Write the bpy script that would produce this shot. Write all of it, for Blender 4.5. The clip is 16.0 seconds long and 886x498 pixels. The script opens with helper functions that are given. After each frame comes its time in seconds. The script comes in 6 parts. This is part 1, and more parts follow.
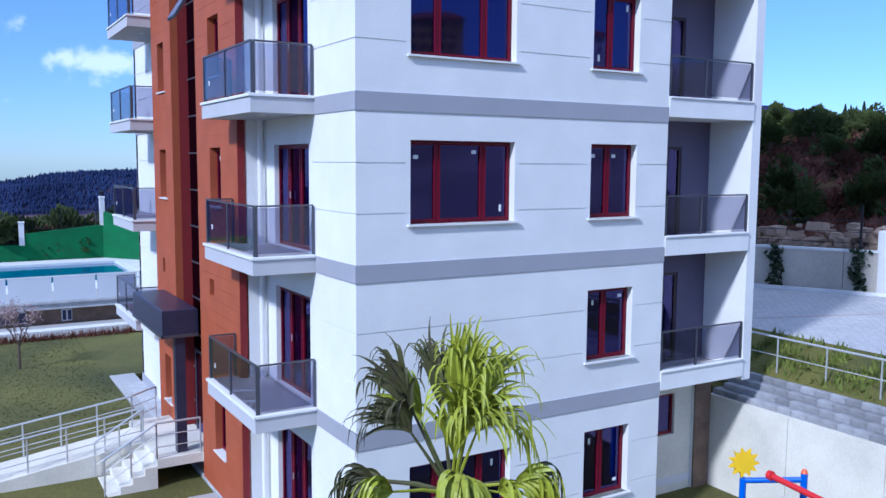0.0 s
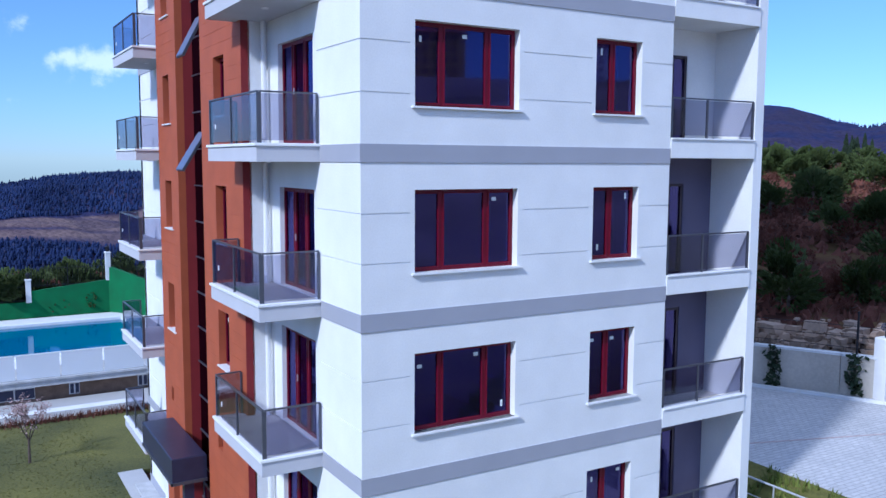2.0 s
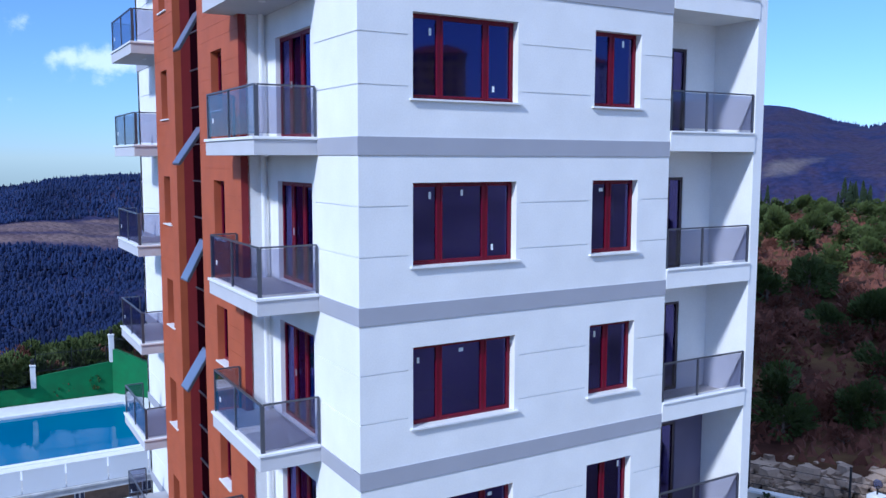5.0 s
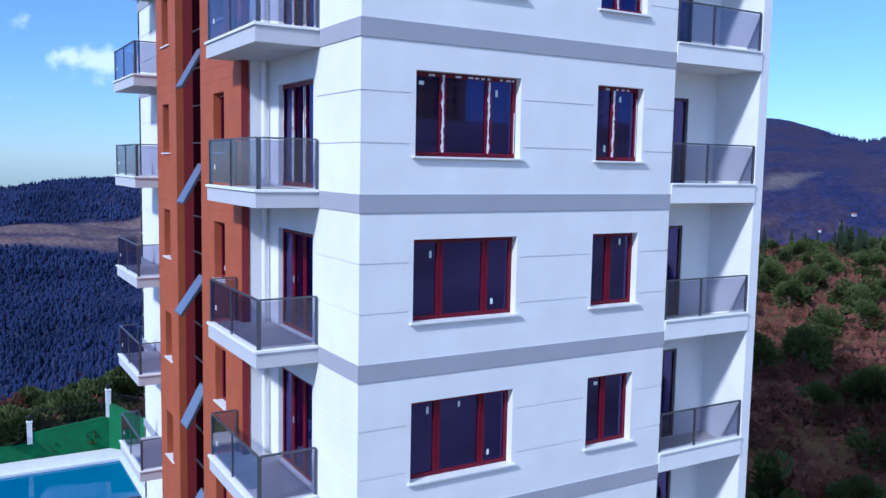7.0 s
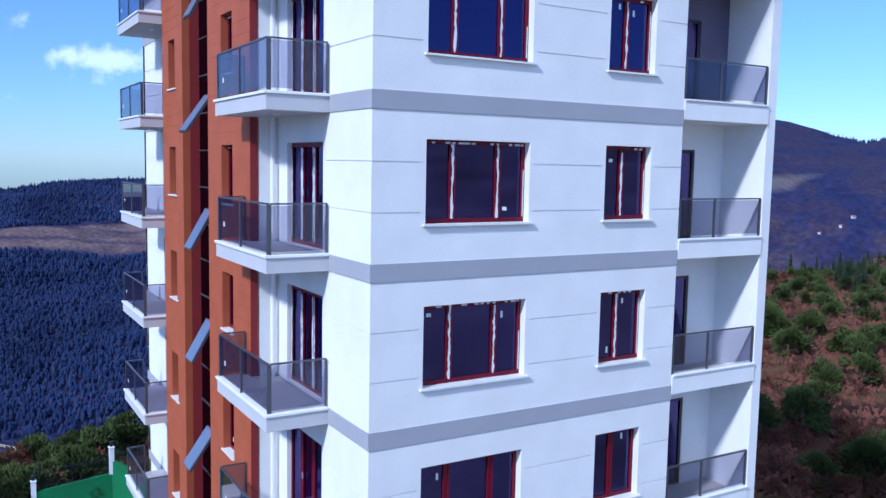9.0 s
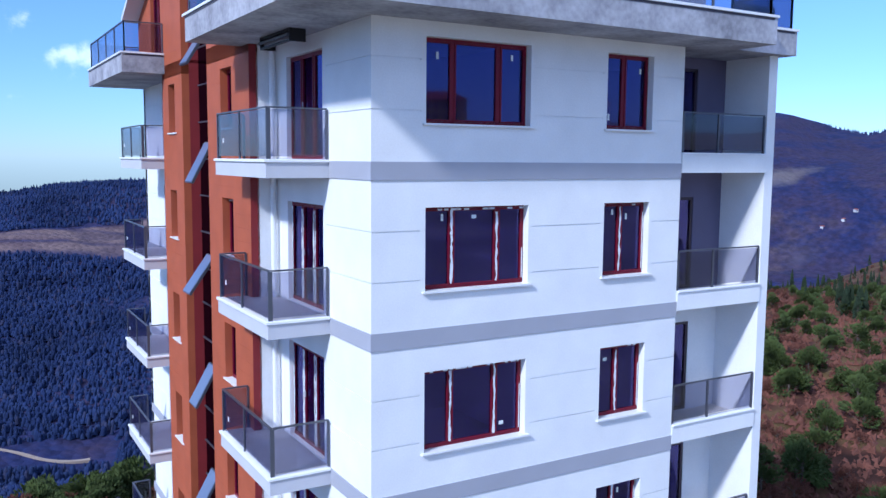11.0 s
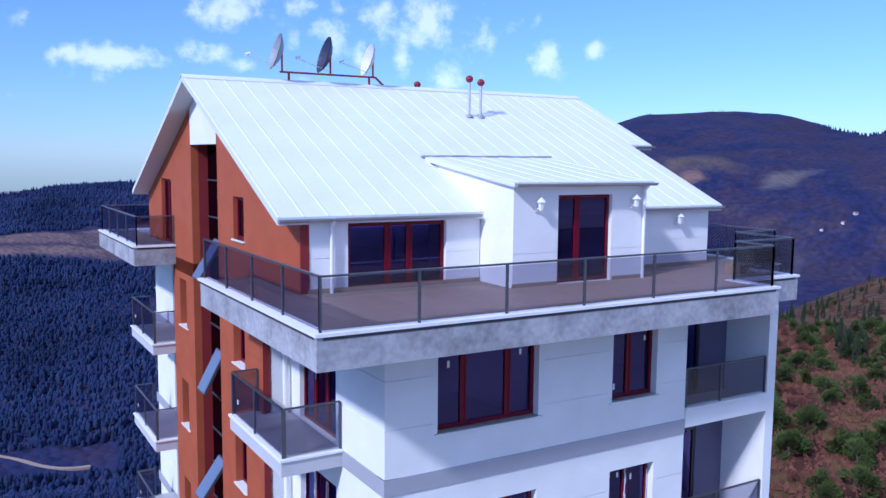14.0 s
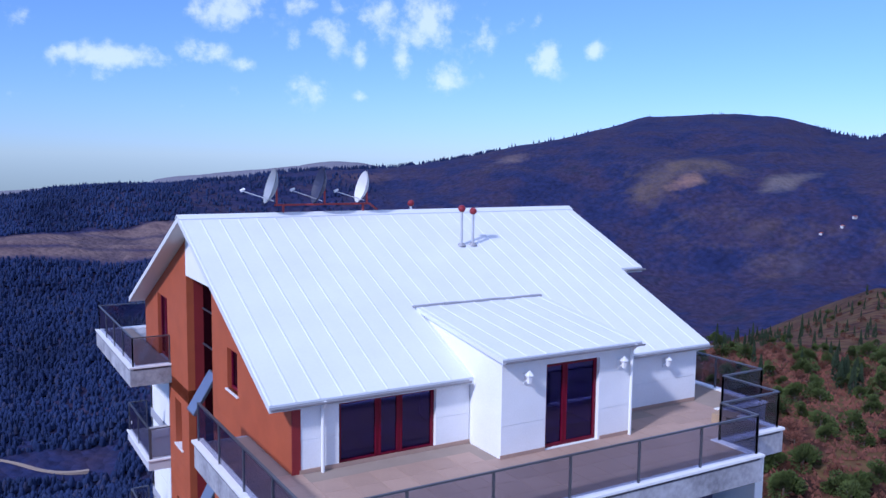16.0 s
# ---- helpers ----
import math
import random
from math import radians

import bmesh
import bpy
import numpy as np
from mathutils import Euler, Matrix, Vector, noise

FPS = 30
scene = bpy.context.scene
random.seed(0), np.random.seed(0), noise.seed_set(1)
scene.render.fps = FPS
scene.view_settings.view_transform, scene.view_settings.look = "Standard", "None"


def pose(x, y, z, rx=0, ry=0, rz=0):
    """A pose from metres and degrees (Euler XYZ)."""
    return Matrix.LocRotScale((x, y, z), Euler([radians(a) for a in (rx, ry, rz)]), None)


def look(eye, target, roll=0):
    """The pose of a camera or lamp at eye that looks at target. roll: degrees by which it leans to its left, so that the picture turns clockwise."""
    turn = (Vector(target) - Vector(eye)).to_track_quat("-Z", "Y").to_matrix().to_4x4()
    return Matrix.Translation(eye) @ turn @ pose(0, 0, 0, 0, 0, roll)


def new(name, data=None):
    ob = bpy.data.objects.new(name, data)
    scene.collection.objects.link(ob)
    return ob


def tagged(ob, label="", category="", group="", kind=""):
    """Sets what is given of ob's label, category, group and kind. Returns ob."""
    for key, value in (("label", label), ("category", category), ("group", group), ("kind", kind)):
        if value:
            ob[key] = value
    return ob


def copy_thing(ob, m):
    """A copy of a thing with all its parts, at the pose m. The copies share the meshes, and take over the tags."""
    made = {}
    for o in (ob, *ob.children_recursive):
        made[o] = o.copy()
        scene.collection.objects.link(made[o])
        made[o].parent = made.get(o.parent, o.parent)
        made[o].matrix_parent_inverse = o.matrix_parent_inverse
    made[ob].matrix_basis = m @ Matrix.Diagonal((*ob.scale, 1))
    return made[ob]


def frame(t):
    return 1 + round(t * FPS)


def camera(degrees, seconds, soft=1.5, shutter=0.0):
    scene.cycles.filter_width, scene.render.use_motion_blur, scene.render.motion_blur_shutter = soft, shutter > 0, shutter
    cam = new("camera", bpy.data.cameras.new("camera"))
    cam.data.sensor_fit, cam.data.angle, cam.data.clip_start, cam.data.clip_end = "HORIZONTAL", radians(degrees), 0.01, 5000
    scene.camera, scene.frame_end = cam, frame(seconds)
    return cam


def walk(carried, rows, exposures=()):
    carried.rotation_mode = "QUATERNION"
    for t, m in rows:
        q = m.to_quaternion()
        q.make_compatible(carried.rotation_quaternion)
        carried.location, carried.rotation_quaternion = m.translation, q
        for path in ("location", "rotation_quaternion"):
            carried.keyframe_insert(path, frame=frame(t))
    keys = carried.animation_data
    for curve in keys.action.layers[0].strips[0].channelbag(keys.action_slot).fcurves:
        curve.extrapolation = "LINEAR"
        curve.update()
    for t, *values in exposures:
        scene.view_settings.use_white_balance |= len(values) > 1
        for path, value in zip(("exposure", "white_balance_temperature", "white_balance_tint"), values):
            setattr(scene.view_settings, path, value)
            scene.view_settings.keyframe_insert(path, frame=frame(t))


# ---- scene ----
cam = camera(55.3, 16.0)
PATH = [
    (0, (-6.146, -13.284, 7.797), (-5.129, -11.574, 7.593), 0.4),
    (0.5, (-6.207, -13.277, 8.764), (-5.19, -11.568, 8.559), 0.4),
    (1, (-6.227, -13.324, 9.738), (-5.213, -11.612, 9.533), 0.4),
    (1.5, (-6.246, -13.362, 10.72), (-5.233, -11.65, 10.514), 0.4),
    (2, (-6.227, -13.356, 11.708), (-5.215, -11.643, 11.501), 0.3),
    (2.5, (-6.231, -13.34, 12.685), (-5.219, -11.628, 12.476), 0.3),
    (3, (-6.242, -13.357, 13.664), (-5.231, -11.644, 13.455), 0.2),
    (3.5, (-6.192, -13.38, 14.641), (-5.182, -11.666, 14.431), 0.1),
    (4, (-6.178, -13.383, 15.617), (-5.168, -11.669, 15.405), 0.1),
    (6.5, (-6.121, -13.24, 20.568), (-5.109, -11.528, 20.366), 0.8),
    (7, (-6.171, -13.243, 21.534), (-5.156, -11.531, 21.336), 1.1),
    (7.5, (-6.245, -13.222, 22.591), (-5.231, -11.51, 22.391), 1.0),
    (8, (-6.31, -13.182, 23.637), (-5.295, -11.471, 23.439), 1.1),
    (8.5, (-6.341, -13.146, 24.694), (-5.325, -11.435, 24.495), 1.1),
    (9, (-6.33, -13.1, 25.755), (-5.314, -11.389, 25.555), 1.1),
    (11.5, (-6.276, -13.117, 31.147), (-5.266, -11.404, 30.933), 0.4),
    (12, (-6.199, -13.092, 32.207), (-5.189, -11.379, 31.992), 0.4),
    (12.5, (-6.177, -12.992, 33.121), (-5.167, -11.279, 32.905), 0.4),
    (13, (-6.264, -12.845, 33.984), (-5.254, -11.133, 33.768), 0.4),
    (13.5, (-6.368, -12.818, 34.825), (-5.357, -11.105, 34.61), 0.4),
    (14, (-6.442, -12.861, 35.663), (-5.431, -11.149, 35.448), 0.5),
    (14.5, (-6.458, -12.837, 36.531), (-5.446, -11.125, 36.317), 0.6),
    (15, (-6.43, -12.848, 37.451), (-5.418, -11.137, 37.237), 0.6),
    (15.5, (-6.342, -12.867, 38.358), (-5.329, -11.155, 38.145), 0.7),
    (16, (-6.258, -12.867, 39.263), (-5.246, -11.156, 39.048), 0.7),
]
walk(cam, [(t, look(eye, target, roll)) for t, eye, target, roll in PATH], [(0, 0.06, 5200, 14), (4, 0.07, 5240, 12), (8.5, 0.10, 5280, 12), (11.5, 0.29, 5320, 14), (13.5, 0.10, 5240, 19), (16, -0.11, 5260, 24)])

# ---- sky, sun ----
SUN_WAY = Vector((2.6, 1.0, -2.1)).normalized()
world = bpy.data.worlds.new("sky")
scene.world = world
world.use_nodes = True
wn, wl = world.node_tree.nodes, world.node_tree.links
wn.clear()
w_out = wn.new("ShaderNodeOutputWorld")
w_bg = wn.new("ShaderNodeBackground")
w_sky = wn.new("ShaderNodeTexSky")
w_sky.sky_type, w_sky.sun_disc = "NISHITA", False
w_sky.sun_elevation, w_sky.sun_rotation = radians(35.6), radians(250)
w_sky.air_density, w_sky.dust_density, w_sky.ozone_density = 1.0, 0.0, 3.5
w_bg.inputs["Strength"].default_value = 0.205
# scattered fair-weather clouds: compass angle, height, half width, half height (degrees), thickness
CLOUDS = [(9.1, 6.0, 3.0, 0.7, 1), (7.1, 6.1, 0.9, 0.6, 0.9), (8.2, 4.8, 1.4, 0.5, 0.6), (3.9, 3.5, 0.6, 0.4, 0.5), (4.4, 8.0, 1.1, 0.7, 0.5),
          (14.4, 9.0, 0.7, 0.7, 0.7), (16.9, 9.4, 2.0, 1.1, 0.95), (14.8, 6.4, 1.4, 0.8, 0.75), (17.4, 5.8, 0.8, 0.5, 0.6), (21.1, 9.7, 1.2, 0.5, 0.8),
          (24.0, 9.6, 1.2, 0.7, 0.7), (23.1, 7.9, 1.2, 1.1, 0.9), (20.7, 7.4, 0.5, 0.6, 0.6), (26.0, 9.2, 1.5, 1.3, 0.75), (29.3, 9.0, 1.4, 1.9, 1)]
CLOUDS += [(25.0, 6.9, 0.5, 1.0, 0.6), (27.9, 6.4, 0.7, 0.9, 0.8), (30.5, 5.4, 1.1, 0.8, 0.9), (32.7, 7.5, 1.1, 1.7, 0.6), (35.3, 8.9, 0.6, 0.8, 0.6),
           (36.6, 8.9, 0.5, 0.6, 0.55), (37.3, 6.6, 1.0, 1.0, 0.85), (40.4, 7.0, 0.5, 0.5, 0.9), (21.8, 4.4, 1.7, 1.0, 0.6), (25.1, 4.0, 0.5, 0.4, 0.75),
           (17.1, 4.1, 0.6, 0.4, 0.5), (14.1, 3.1, 0.7, 0.3, 0.5)]


def w_math(op, a, b=None, c=None):
    nd = wn.new("ShaderNodeMath")
    nd.operation = op
    for i, v in enumerate((a, b, c)):
        if isinstance(v, (int, float)):
            nd.inputs[i].default_value = v
        elif v is not None:
            wl.new(v, nd.inputs[i])
    return nd.outputs[0]


w_co = wn.new("ShaderNodeTexCoord")
w_sep = wn.new("ShaderNodeSeparateXYZ")
wl.new(w_co.outputs["Generated"], w_sep.inputs[0])
w_az = w_math("MULTIPLY", w_math("ARCTAN2", w_sep.outputs["X"], w_sep.outputs["Y"]), 180 / math.pi)
w_el = w_math("MULTIPLY", w_math("ARCSINE", w_sep.outputs["Z"]), 180 / math.pi)
w_no = wn.new("ShaderNodeTexNoise")
w_no.inputs["Scale"].default_value, w_no.inputs["Detail"].default_value, w_no.inputs["Roughness"].default_value = 34.0, 8.0, 0.6
wl.new(w_co.outputs["Generated"], w_no.inputs["Vector"])
w_puff = None
for c_az, c_el, c_w, c_h, c_k in CLOUDS:
    du = w_math("MULTIPLY_ADD", w_az, 1 / c_w, -c_az / c_w)
    dv = w_math("MULTIPLY_ADD", w_el, 1 / c_h, -c_el / c_h)
    d2 = w_math("MULTIPLY_ADD", du, du, w_math("MULTIPLY", dv, dv))
    one = w_math("MULTIPLY", w_math("EXPONENT", w_math("MULTIPLY", d2, -0.55)), c_k)
    w_puff = one if w_puff is None else w_math("MAXIMUM", w_puff, one)
# rest of the sky: thicker unseen broken cloud added higher up to brighten ambient light
w_high = wn.new("ShaderNodeMapRange")
w_high.inputs["From Min"].default_value, w_high.inputs["From Max"].default_value = 11.5, 22.0
w_high.inputs["To Max"].default_value = 0.85
wl.new(w_el, w_high.inputs["Value"])
w_puff = w_math("MAXIMUM", w_puff, w_high.outputs[0])
w_edge = w_math("MULTIPLY_ADD", w_no.outputs["Fac"], 2.3, w_math("MULTIPLY_ADD", w_puff, 1.0, -1.45))
w_fac = wn.new("ShaderNodeMapRange")
w_fac.interpolation_type = "SMOOTHSTEP"
w_fac.inputs["From Max"].default_value, w_fac.inputs["To Max"].default_value = 0.75, 0.50
wl.new(w_edge, w_fac.inputs["Value"])
w_fac2 = w_math("MULTIPLY", w_fac.outputs[0], w_math("MINIMUM", w_math("MULTIPLY", w_puff, 2.2), 1.0))
w_mix = wn.new("ShaderNodeMix"); w_mix.data_type = "RGBA"
wl.new(w_fac2, w_mix.inputs["Factor"])
w_hue = wn.new("ShaderNodeHueSaturation"); w_hue.inputs["Saturation"].default_value = 1.1
wl.new(w_sky.outputs[0], w_hue.inputs["Color"])
w_tint = wn.new("ShaderNodeMix"); w_tint.data_type, w_tint.blend_type = "RGBA", "MULTIPLY"
w_tint.inputs["Factor"].default_value = 1.0
w_low = wn.new("ShaderNodeValToRGB")
w_low.color_ramp.elements[0].position, w_low.color_ramp.elements[0].color = 0.0, (0.31, 0.435, 0.69, 1)
w_low.color_ramp.elements[1].position, w_low.color_ramp.elements[1].color = 0.22, (0.58, 0.585, 0.75, 1)
w_low.color_ramp.elements.new(0.55).color = (0.62, 0.71, 0.78, 1)
wl.new(w_sep.outputs["Z"], w_low.inputs[0]); wl.new(w_low.outputs[0], w_tint.inputs["B"])
wl.new(w_hue.outputs[0], w_tint.inputs["A"])
wl.new(w_tint.outputs["Result"], w_mix.inputs["A"])
w_mix.inputs["B"].default_value = (6.0, 6.2, 6.6, 1)
wl.new(w_mix.outputs["Result"], w_bg.inputs["Color"])
wl.new(w_bg.outputs[0], w_out.inputs[0])

sun = new("sun", bpy.data.lights.new("sun", "SUN"))
sun.data.energy, sun.data.angle, sun.data.color = 3.45, radians(4.0), (1.0, 0.955, 0.89)
sun.rotation_euler = SUN_WAY.to_track_quat("-Z", "Y").to_euler()


# ---- materials ----
def material(name, base, rough=0.6, metal=0.0, var=0.12, scale=3.0, fine=40.0, bump=0.08, spec=0.5, tint=None, dist=0.01):
    """A procedural surface: a base colour that varies at two scales, and a fine relief."""
    m = bpy.data.materials.new(name)
    m.use_nodes = True
    n, l = m.node_tree.nodes, m.node_tree.links
    p = n["Principled BSDF"]
    p.inputs["Roughness"].default_value, p.inputs["Metallic"].default_value = rough, metal
    p.inputs["Specular IOR Level"].default_value = spec
    co = n.new("ShaderNodeTexCoord")
    big, small = n.new("ShaderNodeTexNoise"), n.new("ShaderNodeTexNoise")
    big.inputs["Scale"].default_value, big.inputs["Detail"].default_value = scale, 5
    small.inputs["Scale"].default_value, small.inputs["Detail"].default_value = fine, 4
    l.new(co.outputs["Object"], big.inputs["Vector"]); l.new(co.outputs["Object"], small.inputs["Vector"])
    ramp = n.new("ShaderNodeValToRGB")
    t = tint or base
    ramp.color_ramp.elements[0].position, ramp.color_ramp.elements[1].position = 0.3, 0.7
    ramp.color_ramp.elements[0].color = (*[c * (1 - var) for c in t], 1)
    ramp.color_ramp.elements[1].color = (*[min(1, c * (1 + var * 0.6)) for c in base], 1)
    mixed = n.new("ShaderNodeMath"); mixed.operation = "MULTIPLY_ADD"
    mixed.inputs[1].default_value = 0.65
    half = n.new("ShaderNodeMath"); half.operation = "MULTIPLY"; half.inputs[1].default_value = 0.35
    l.new(small.outputs["Fac"], half.inputs[0]); l.new(big.outputs["Fac"], mixed.inputs[0]); l.new(half.outputs[0], mixed.inputs[2])
    l.new(mixed.outputs[0], ramp.inputs[0]); l.new(ramp.outputs[0], p.inputs["Base Color"])
    if bump:
        b = n.new("ShaderNodeBump")
        b.inputs["Strength"].default_value, b.inputs["Distance"].default_value = bump, dist
        l.new(small.outputs["Fac"], b.inputs["Height"]); l.new(b.outputs[0], p.inputs["Normal"])
    return m


def glass(name, clear, gloss, rough=0.02, ior=1.5):
    """A tinted sheet: lets light straight through, and mirrors more at a grazing angle."""
    m = bpy.data.materials.new(name)
    m.use_nodes = True
    n, l = m.node_tree.nodes, m.node_tree.links
    n.remove(n["Principled BSDF"])
    t, g, mix, lw = n.new("ShaderNodeBsdfTransparent"), n.new("ShaderNodeBsdfGlossy"), n.new("ShaderNodeMixShader"), n.new("ShaderNodeLayerWeight")
    power, scale = n.new("ShaderNodeMath"), n.new("ShaderNodeMath")
    t.inputs[0].default_value, g.inputs[0].default_value = (*clear, 1), (*gloss, 1)
    g.inputs["Roughness"].default_value, lw.inputs["Blend"].default_value = rough, 0.5
    f0 = ((ior - 1) / (ior + 1)) ** 2
    power.operation, scale.operation = "POWER", "MULTIPLY_ADD"
    power.inputs[1].default_value, scale.inputs[1].default_value, scale.inputs[2].default_value = 5.0, 1 - f0, f0
    l.new(lw.outputs["Facing"], power.inputs[0]); l.new(power.outputs[0], scale.inputs[0])
    l.new(scale.outputs[0], mix.inputs[0]); l.new(t.outputs[0], mix.inputs[1]); l.new(g.outputs[0], mix.inputs[2])
    l.new(mix.outputs[0], n["Material Output"].inputs[0])
    return m


PLASTER = material("white_plaster", (0.79, 0.80, 0.80), 0.85, var=0.10, scale=0.9, fine=30, bump=0.3)
GREYBAND = material("grey_plaster", (0.36, 0.37, 0.42), 0.85, var=0.08, scale=0.8, fine=50, bump=0.1)
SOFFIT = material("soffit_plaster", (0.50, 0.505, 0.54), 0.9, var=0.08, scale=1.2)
BROWN = material("terracotta_cladding", (0.385, 0.086, 0.030), 0.65, var=0.16, scale=1.6, fine=30, bump=0.1)
LOGGIAFRAME = material("dark_plum_frame", (0.025, 0.010, 0.028), 0.35, var=0.2, scale=8)
# cladding returns: their shaded tone is put into a deeper red
SHADEDRED = material("deep_red_cladding", (0.22, 0.016, 0.018), 0.65, var=0.16, scale=1.6, fine=30, bump=0.1)
FRAME = material("mahogany_frame", (0.15, 0.003, 0.020), 0.4, var=0.2, scale=8, spec=0.25)
SILL = material("white_marble", (0.78, 0.79, 0.80), 0.4, var=0.08, scale=4, bump=0.02)
METAL = material("grey_metal", (0.10, 0.105, 0.13), 0.4, 0.5, var=0.12, scale=6, bump=0.02)
STEEL = material("stainless_steel", (0.60, 0.61, 0.63), 0.35, 0.5, var=0.08, scale=9, bump=0.02)
DARK = material("anthracite_metal", (0.035, 0.04, 0.085), 0.35, 0.3, var=0.2, scale=3, bump=0.03)
CONCRETE = material("weathered_concrete", (0.47, 0.48, 0.50), 0.9, var=0.3, scale=1.8, fine=22, bump=0.25)
PALECONC = material("pale_concrete", (0.72, 0.70, 0.62), 0.9, var=0.2, scale=0.9, fine=18, bump=0.2)
ROOFWHITE = material("white_roof_sheet", (0.66, 0.69, 0.72), 0.5, var=0.06, scale=0.8, fine=14, bump=0.03)
GUTTER = material("pale_grey_gutter", (0.32, 0.325, 0.35), 0.45, 0.2, var=0.1, scale=5)
TERRAFLOOR = material("tan_terrace_tile", (0.42, 0.29, 0.23), 0.6, var=0.1, scale=2.5, fine=20)
BALCFLOOR = material("beige_floor_tile", (0.62, 0.59, 0.54), 0.6, var=0.1, scale=3)
FILM = material("white_film", (0.72, 0.76, 0.8), 0.4, var=0.15, scale=25, bump=0.3)
BLUEFILM = material("blue_tape", (0.1, 0.35, 0.75), 0.4)
ROOM = material("room_plaster", (0.72, 0.72, 0.76), 0.9, var=0.05)
PANE = glass("window_glass", (0.30, 0.26, 0.60), (0.46, 0.42, 0.92), rough=0.03, ior=1.9)
RAILGLASS = glass("smoked_glass", (0.66, 0.67, 0.76), (0.8, 0.82, 0.88), ior=1.5)
STAIRGLASS = glass("stair_glass", (0.03, 0.02, 0.07), (0.30, 0.24, 0.50), ior=1.5)
FROST = material("frosted_white_panel", (0.62, 0.66, 0.72), 0.5, var=0.05, scale=0.6, bump=0.02)
GRASS = material("lawn_grass", (0.120, 0.112, 0.022), 0.95, var=0.55, scale=0.28, fine=9, bump=0.5, tint=(0.07, 0.09, 0.022), dist=0.05)
PAVING = material("grey_paving", (0.42, 0.42, 0.43), 0.9, var=0.15, scale=0.35, fine=12, bump=0.15)
KERB = material("white_kerb", (0.68, 0.69, 0.70), 0.85, var=0.12, scale=1.5)
GREENFELT = material("green_screen_net", (0.004, 0.13, 0.04), 0.95, var=0.3, scale=1.2, fine=25, bump=0.3)
BLACK = material("black_iron", (0.02, 0.02, 0.025), 0.5, 0.5)
EARTHBROWN = material("brown_stone_wall", (0.22, 0.15, 0.11), 0.9, var=0.35, scale=2.5, fine=12, bump=0.3)
BARK = material("grey_bark", (0.10, 0.075, 0.06), 0.95, var=0.3, scale=6, fine=30, bump=0.6)
BLOSSOM = material("pale_blossom", (0.42, 0.30, 0.30), 0.9, var=0.2, scale=9)
PALMLEAF = material("palm_leaf", (0.34, 0.38, 0.03), 0.5, var=0.35, scale=3, fine=14, bump=0.1)
# dry fronds, and fronds in shade whose dark tone is painted in
PALMDRYSHADE = material("palm_leaf_dark", (0.075, 0.085, 0.024), 0.6, var=0.5, scale=3, fine=14, tint=(0.10, 0.075, 0.045))
PALMDRY = material("palm_fibre", (0.20, 0.14, 0.09), 0.95, var=0.4, scale=5, fine=20, bump=0.5)
PINE = material("pine_needles", (0.050, 0.076, 0.012), 0.85, var=0.5, scale=1.1, fine=7)
BUSH = material("dry_bush", (0.13, 0.046, 0.030), 0.95, var=0.5, scale=1.2, fine=8)
CYPRESS = material("cypress_needles", (0.022, 0.042, 0.018), 0.9, var=0.4, scale=1.5)
# far trees: blue haze of the distance is put into the base colour
HAZEFOREST = material("far_forest", (0.021, 0.034, 0.098), 0.95, var=0.5, scale=0.012, fine=0.15, bump=0, spec=0.1)
fo_n, fo_l = HAZEFOREST.node_tree.nodes, HAZEFOREST.node_tree.links
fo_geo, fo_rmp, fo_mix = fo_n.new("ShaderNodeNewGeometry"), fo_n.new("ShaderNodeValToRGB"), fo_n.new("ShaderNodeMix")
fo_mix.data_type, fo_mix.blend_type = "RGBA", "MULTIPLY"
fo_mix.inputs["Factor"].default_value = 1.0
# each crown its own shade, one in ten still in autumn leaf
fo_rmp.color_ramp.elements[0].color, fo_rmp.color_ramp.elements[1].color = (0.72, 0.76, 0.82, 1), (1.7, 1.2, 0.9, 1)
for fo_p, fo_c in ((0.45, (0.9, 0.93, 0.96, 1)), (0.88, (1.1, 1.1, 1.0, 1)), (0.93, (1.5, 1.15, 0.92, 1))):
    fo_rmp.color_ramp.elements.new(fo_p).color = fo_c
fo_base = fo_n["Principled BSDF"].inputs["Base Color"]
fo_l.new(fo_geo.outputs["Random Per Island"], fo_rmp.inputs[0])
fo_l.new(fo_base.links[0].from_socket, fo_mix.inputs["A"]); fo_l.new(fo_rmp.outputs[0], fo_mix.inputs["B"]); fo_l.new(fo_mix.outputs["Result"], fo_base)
PLAYBLUE = material("blue_painted_steel", (0.01, 0.12, 0.62), 0.35, var=0.08)
PLAYRED = material("red_painted_steel", (0.60, 0.02, 0.03), 0.35, var=0.1)
PLAYORANGE = material("orange_plastic", (0.8, 0.13, 0.03), 0.4)
PLAYYELLOW = material("yellow_plastic", (0.85, 0.55, 0.01), 0.45, var=0.1)
REDPIPE = material("red_oxide_steel", (0.30, 0.03, 0.03), 0.5, var=0.2)
CAPRED = material("crimson_cap", (0.22, 0.008, 0.02), 0.45, var=0.2)
DISHGREY = material("grey_dish", (0.30, 0.32, 0.35), 0.45, 0.2)
DISHDARK = material("dark_dish", (0.025, 0.03, 0.07), 0.5, 0.0)
DISHPALE = material("pale_dish", (0.62, 0.62, 0.62), 0.5)
ROCK = material("pale_rubble", (0.38, 0.28, 0.21), 0.95, var=0.4, scale=0.8, fine=8, bump=0.5)
STAINED = material("stained_terrace_edge", (0.39, 0.395, 0.43), 0.92, var=0.42, scale=1.3, fine=9, bump=0.3, tint=(0.28, 0.28, 0.32))
COPINGLINE = material("dark_drip_strip", (0.055, 0.05, 0.07), 0.7, var=0.4, scale=5)
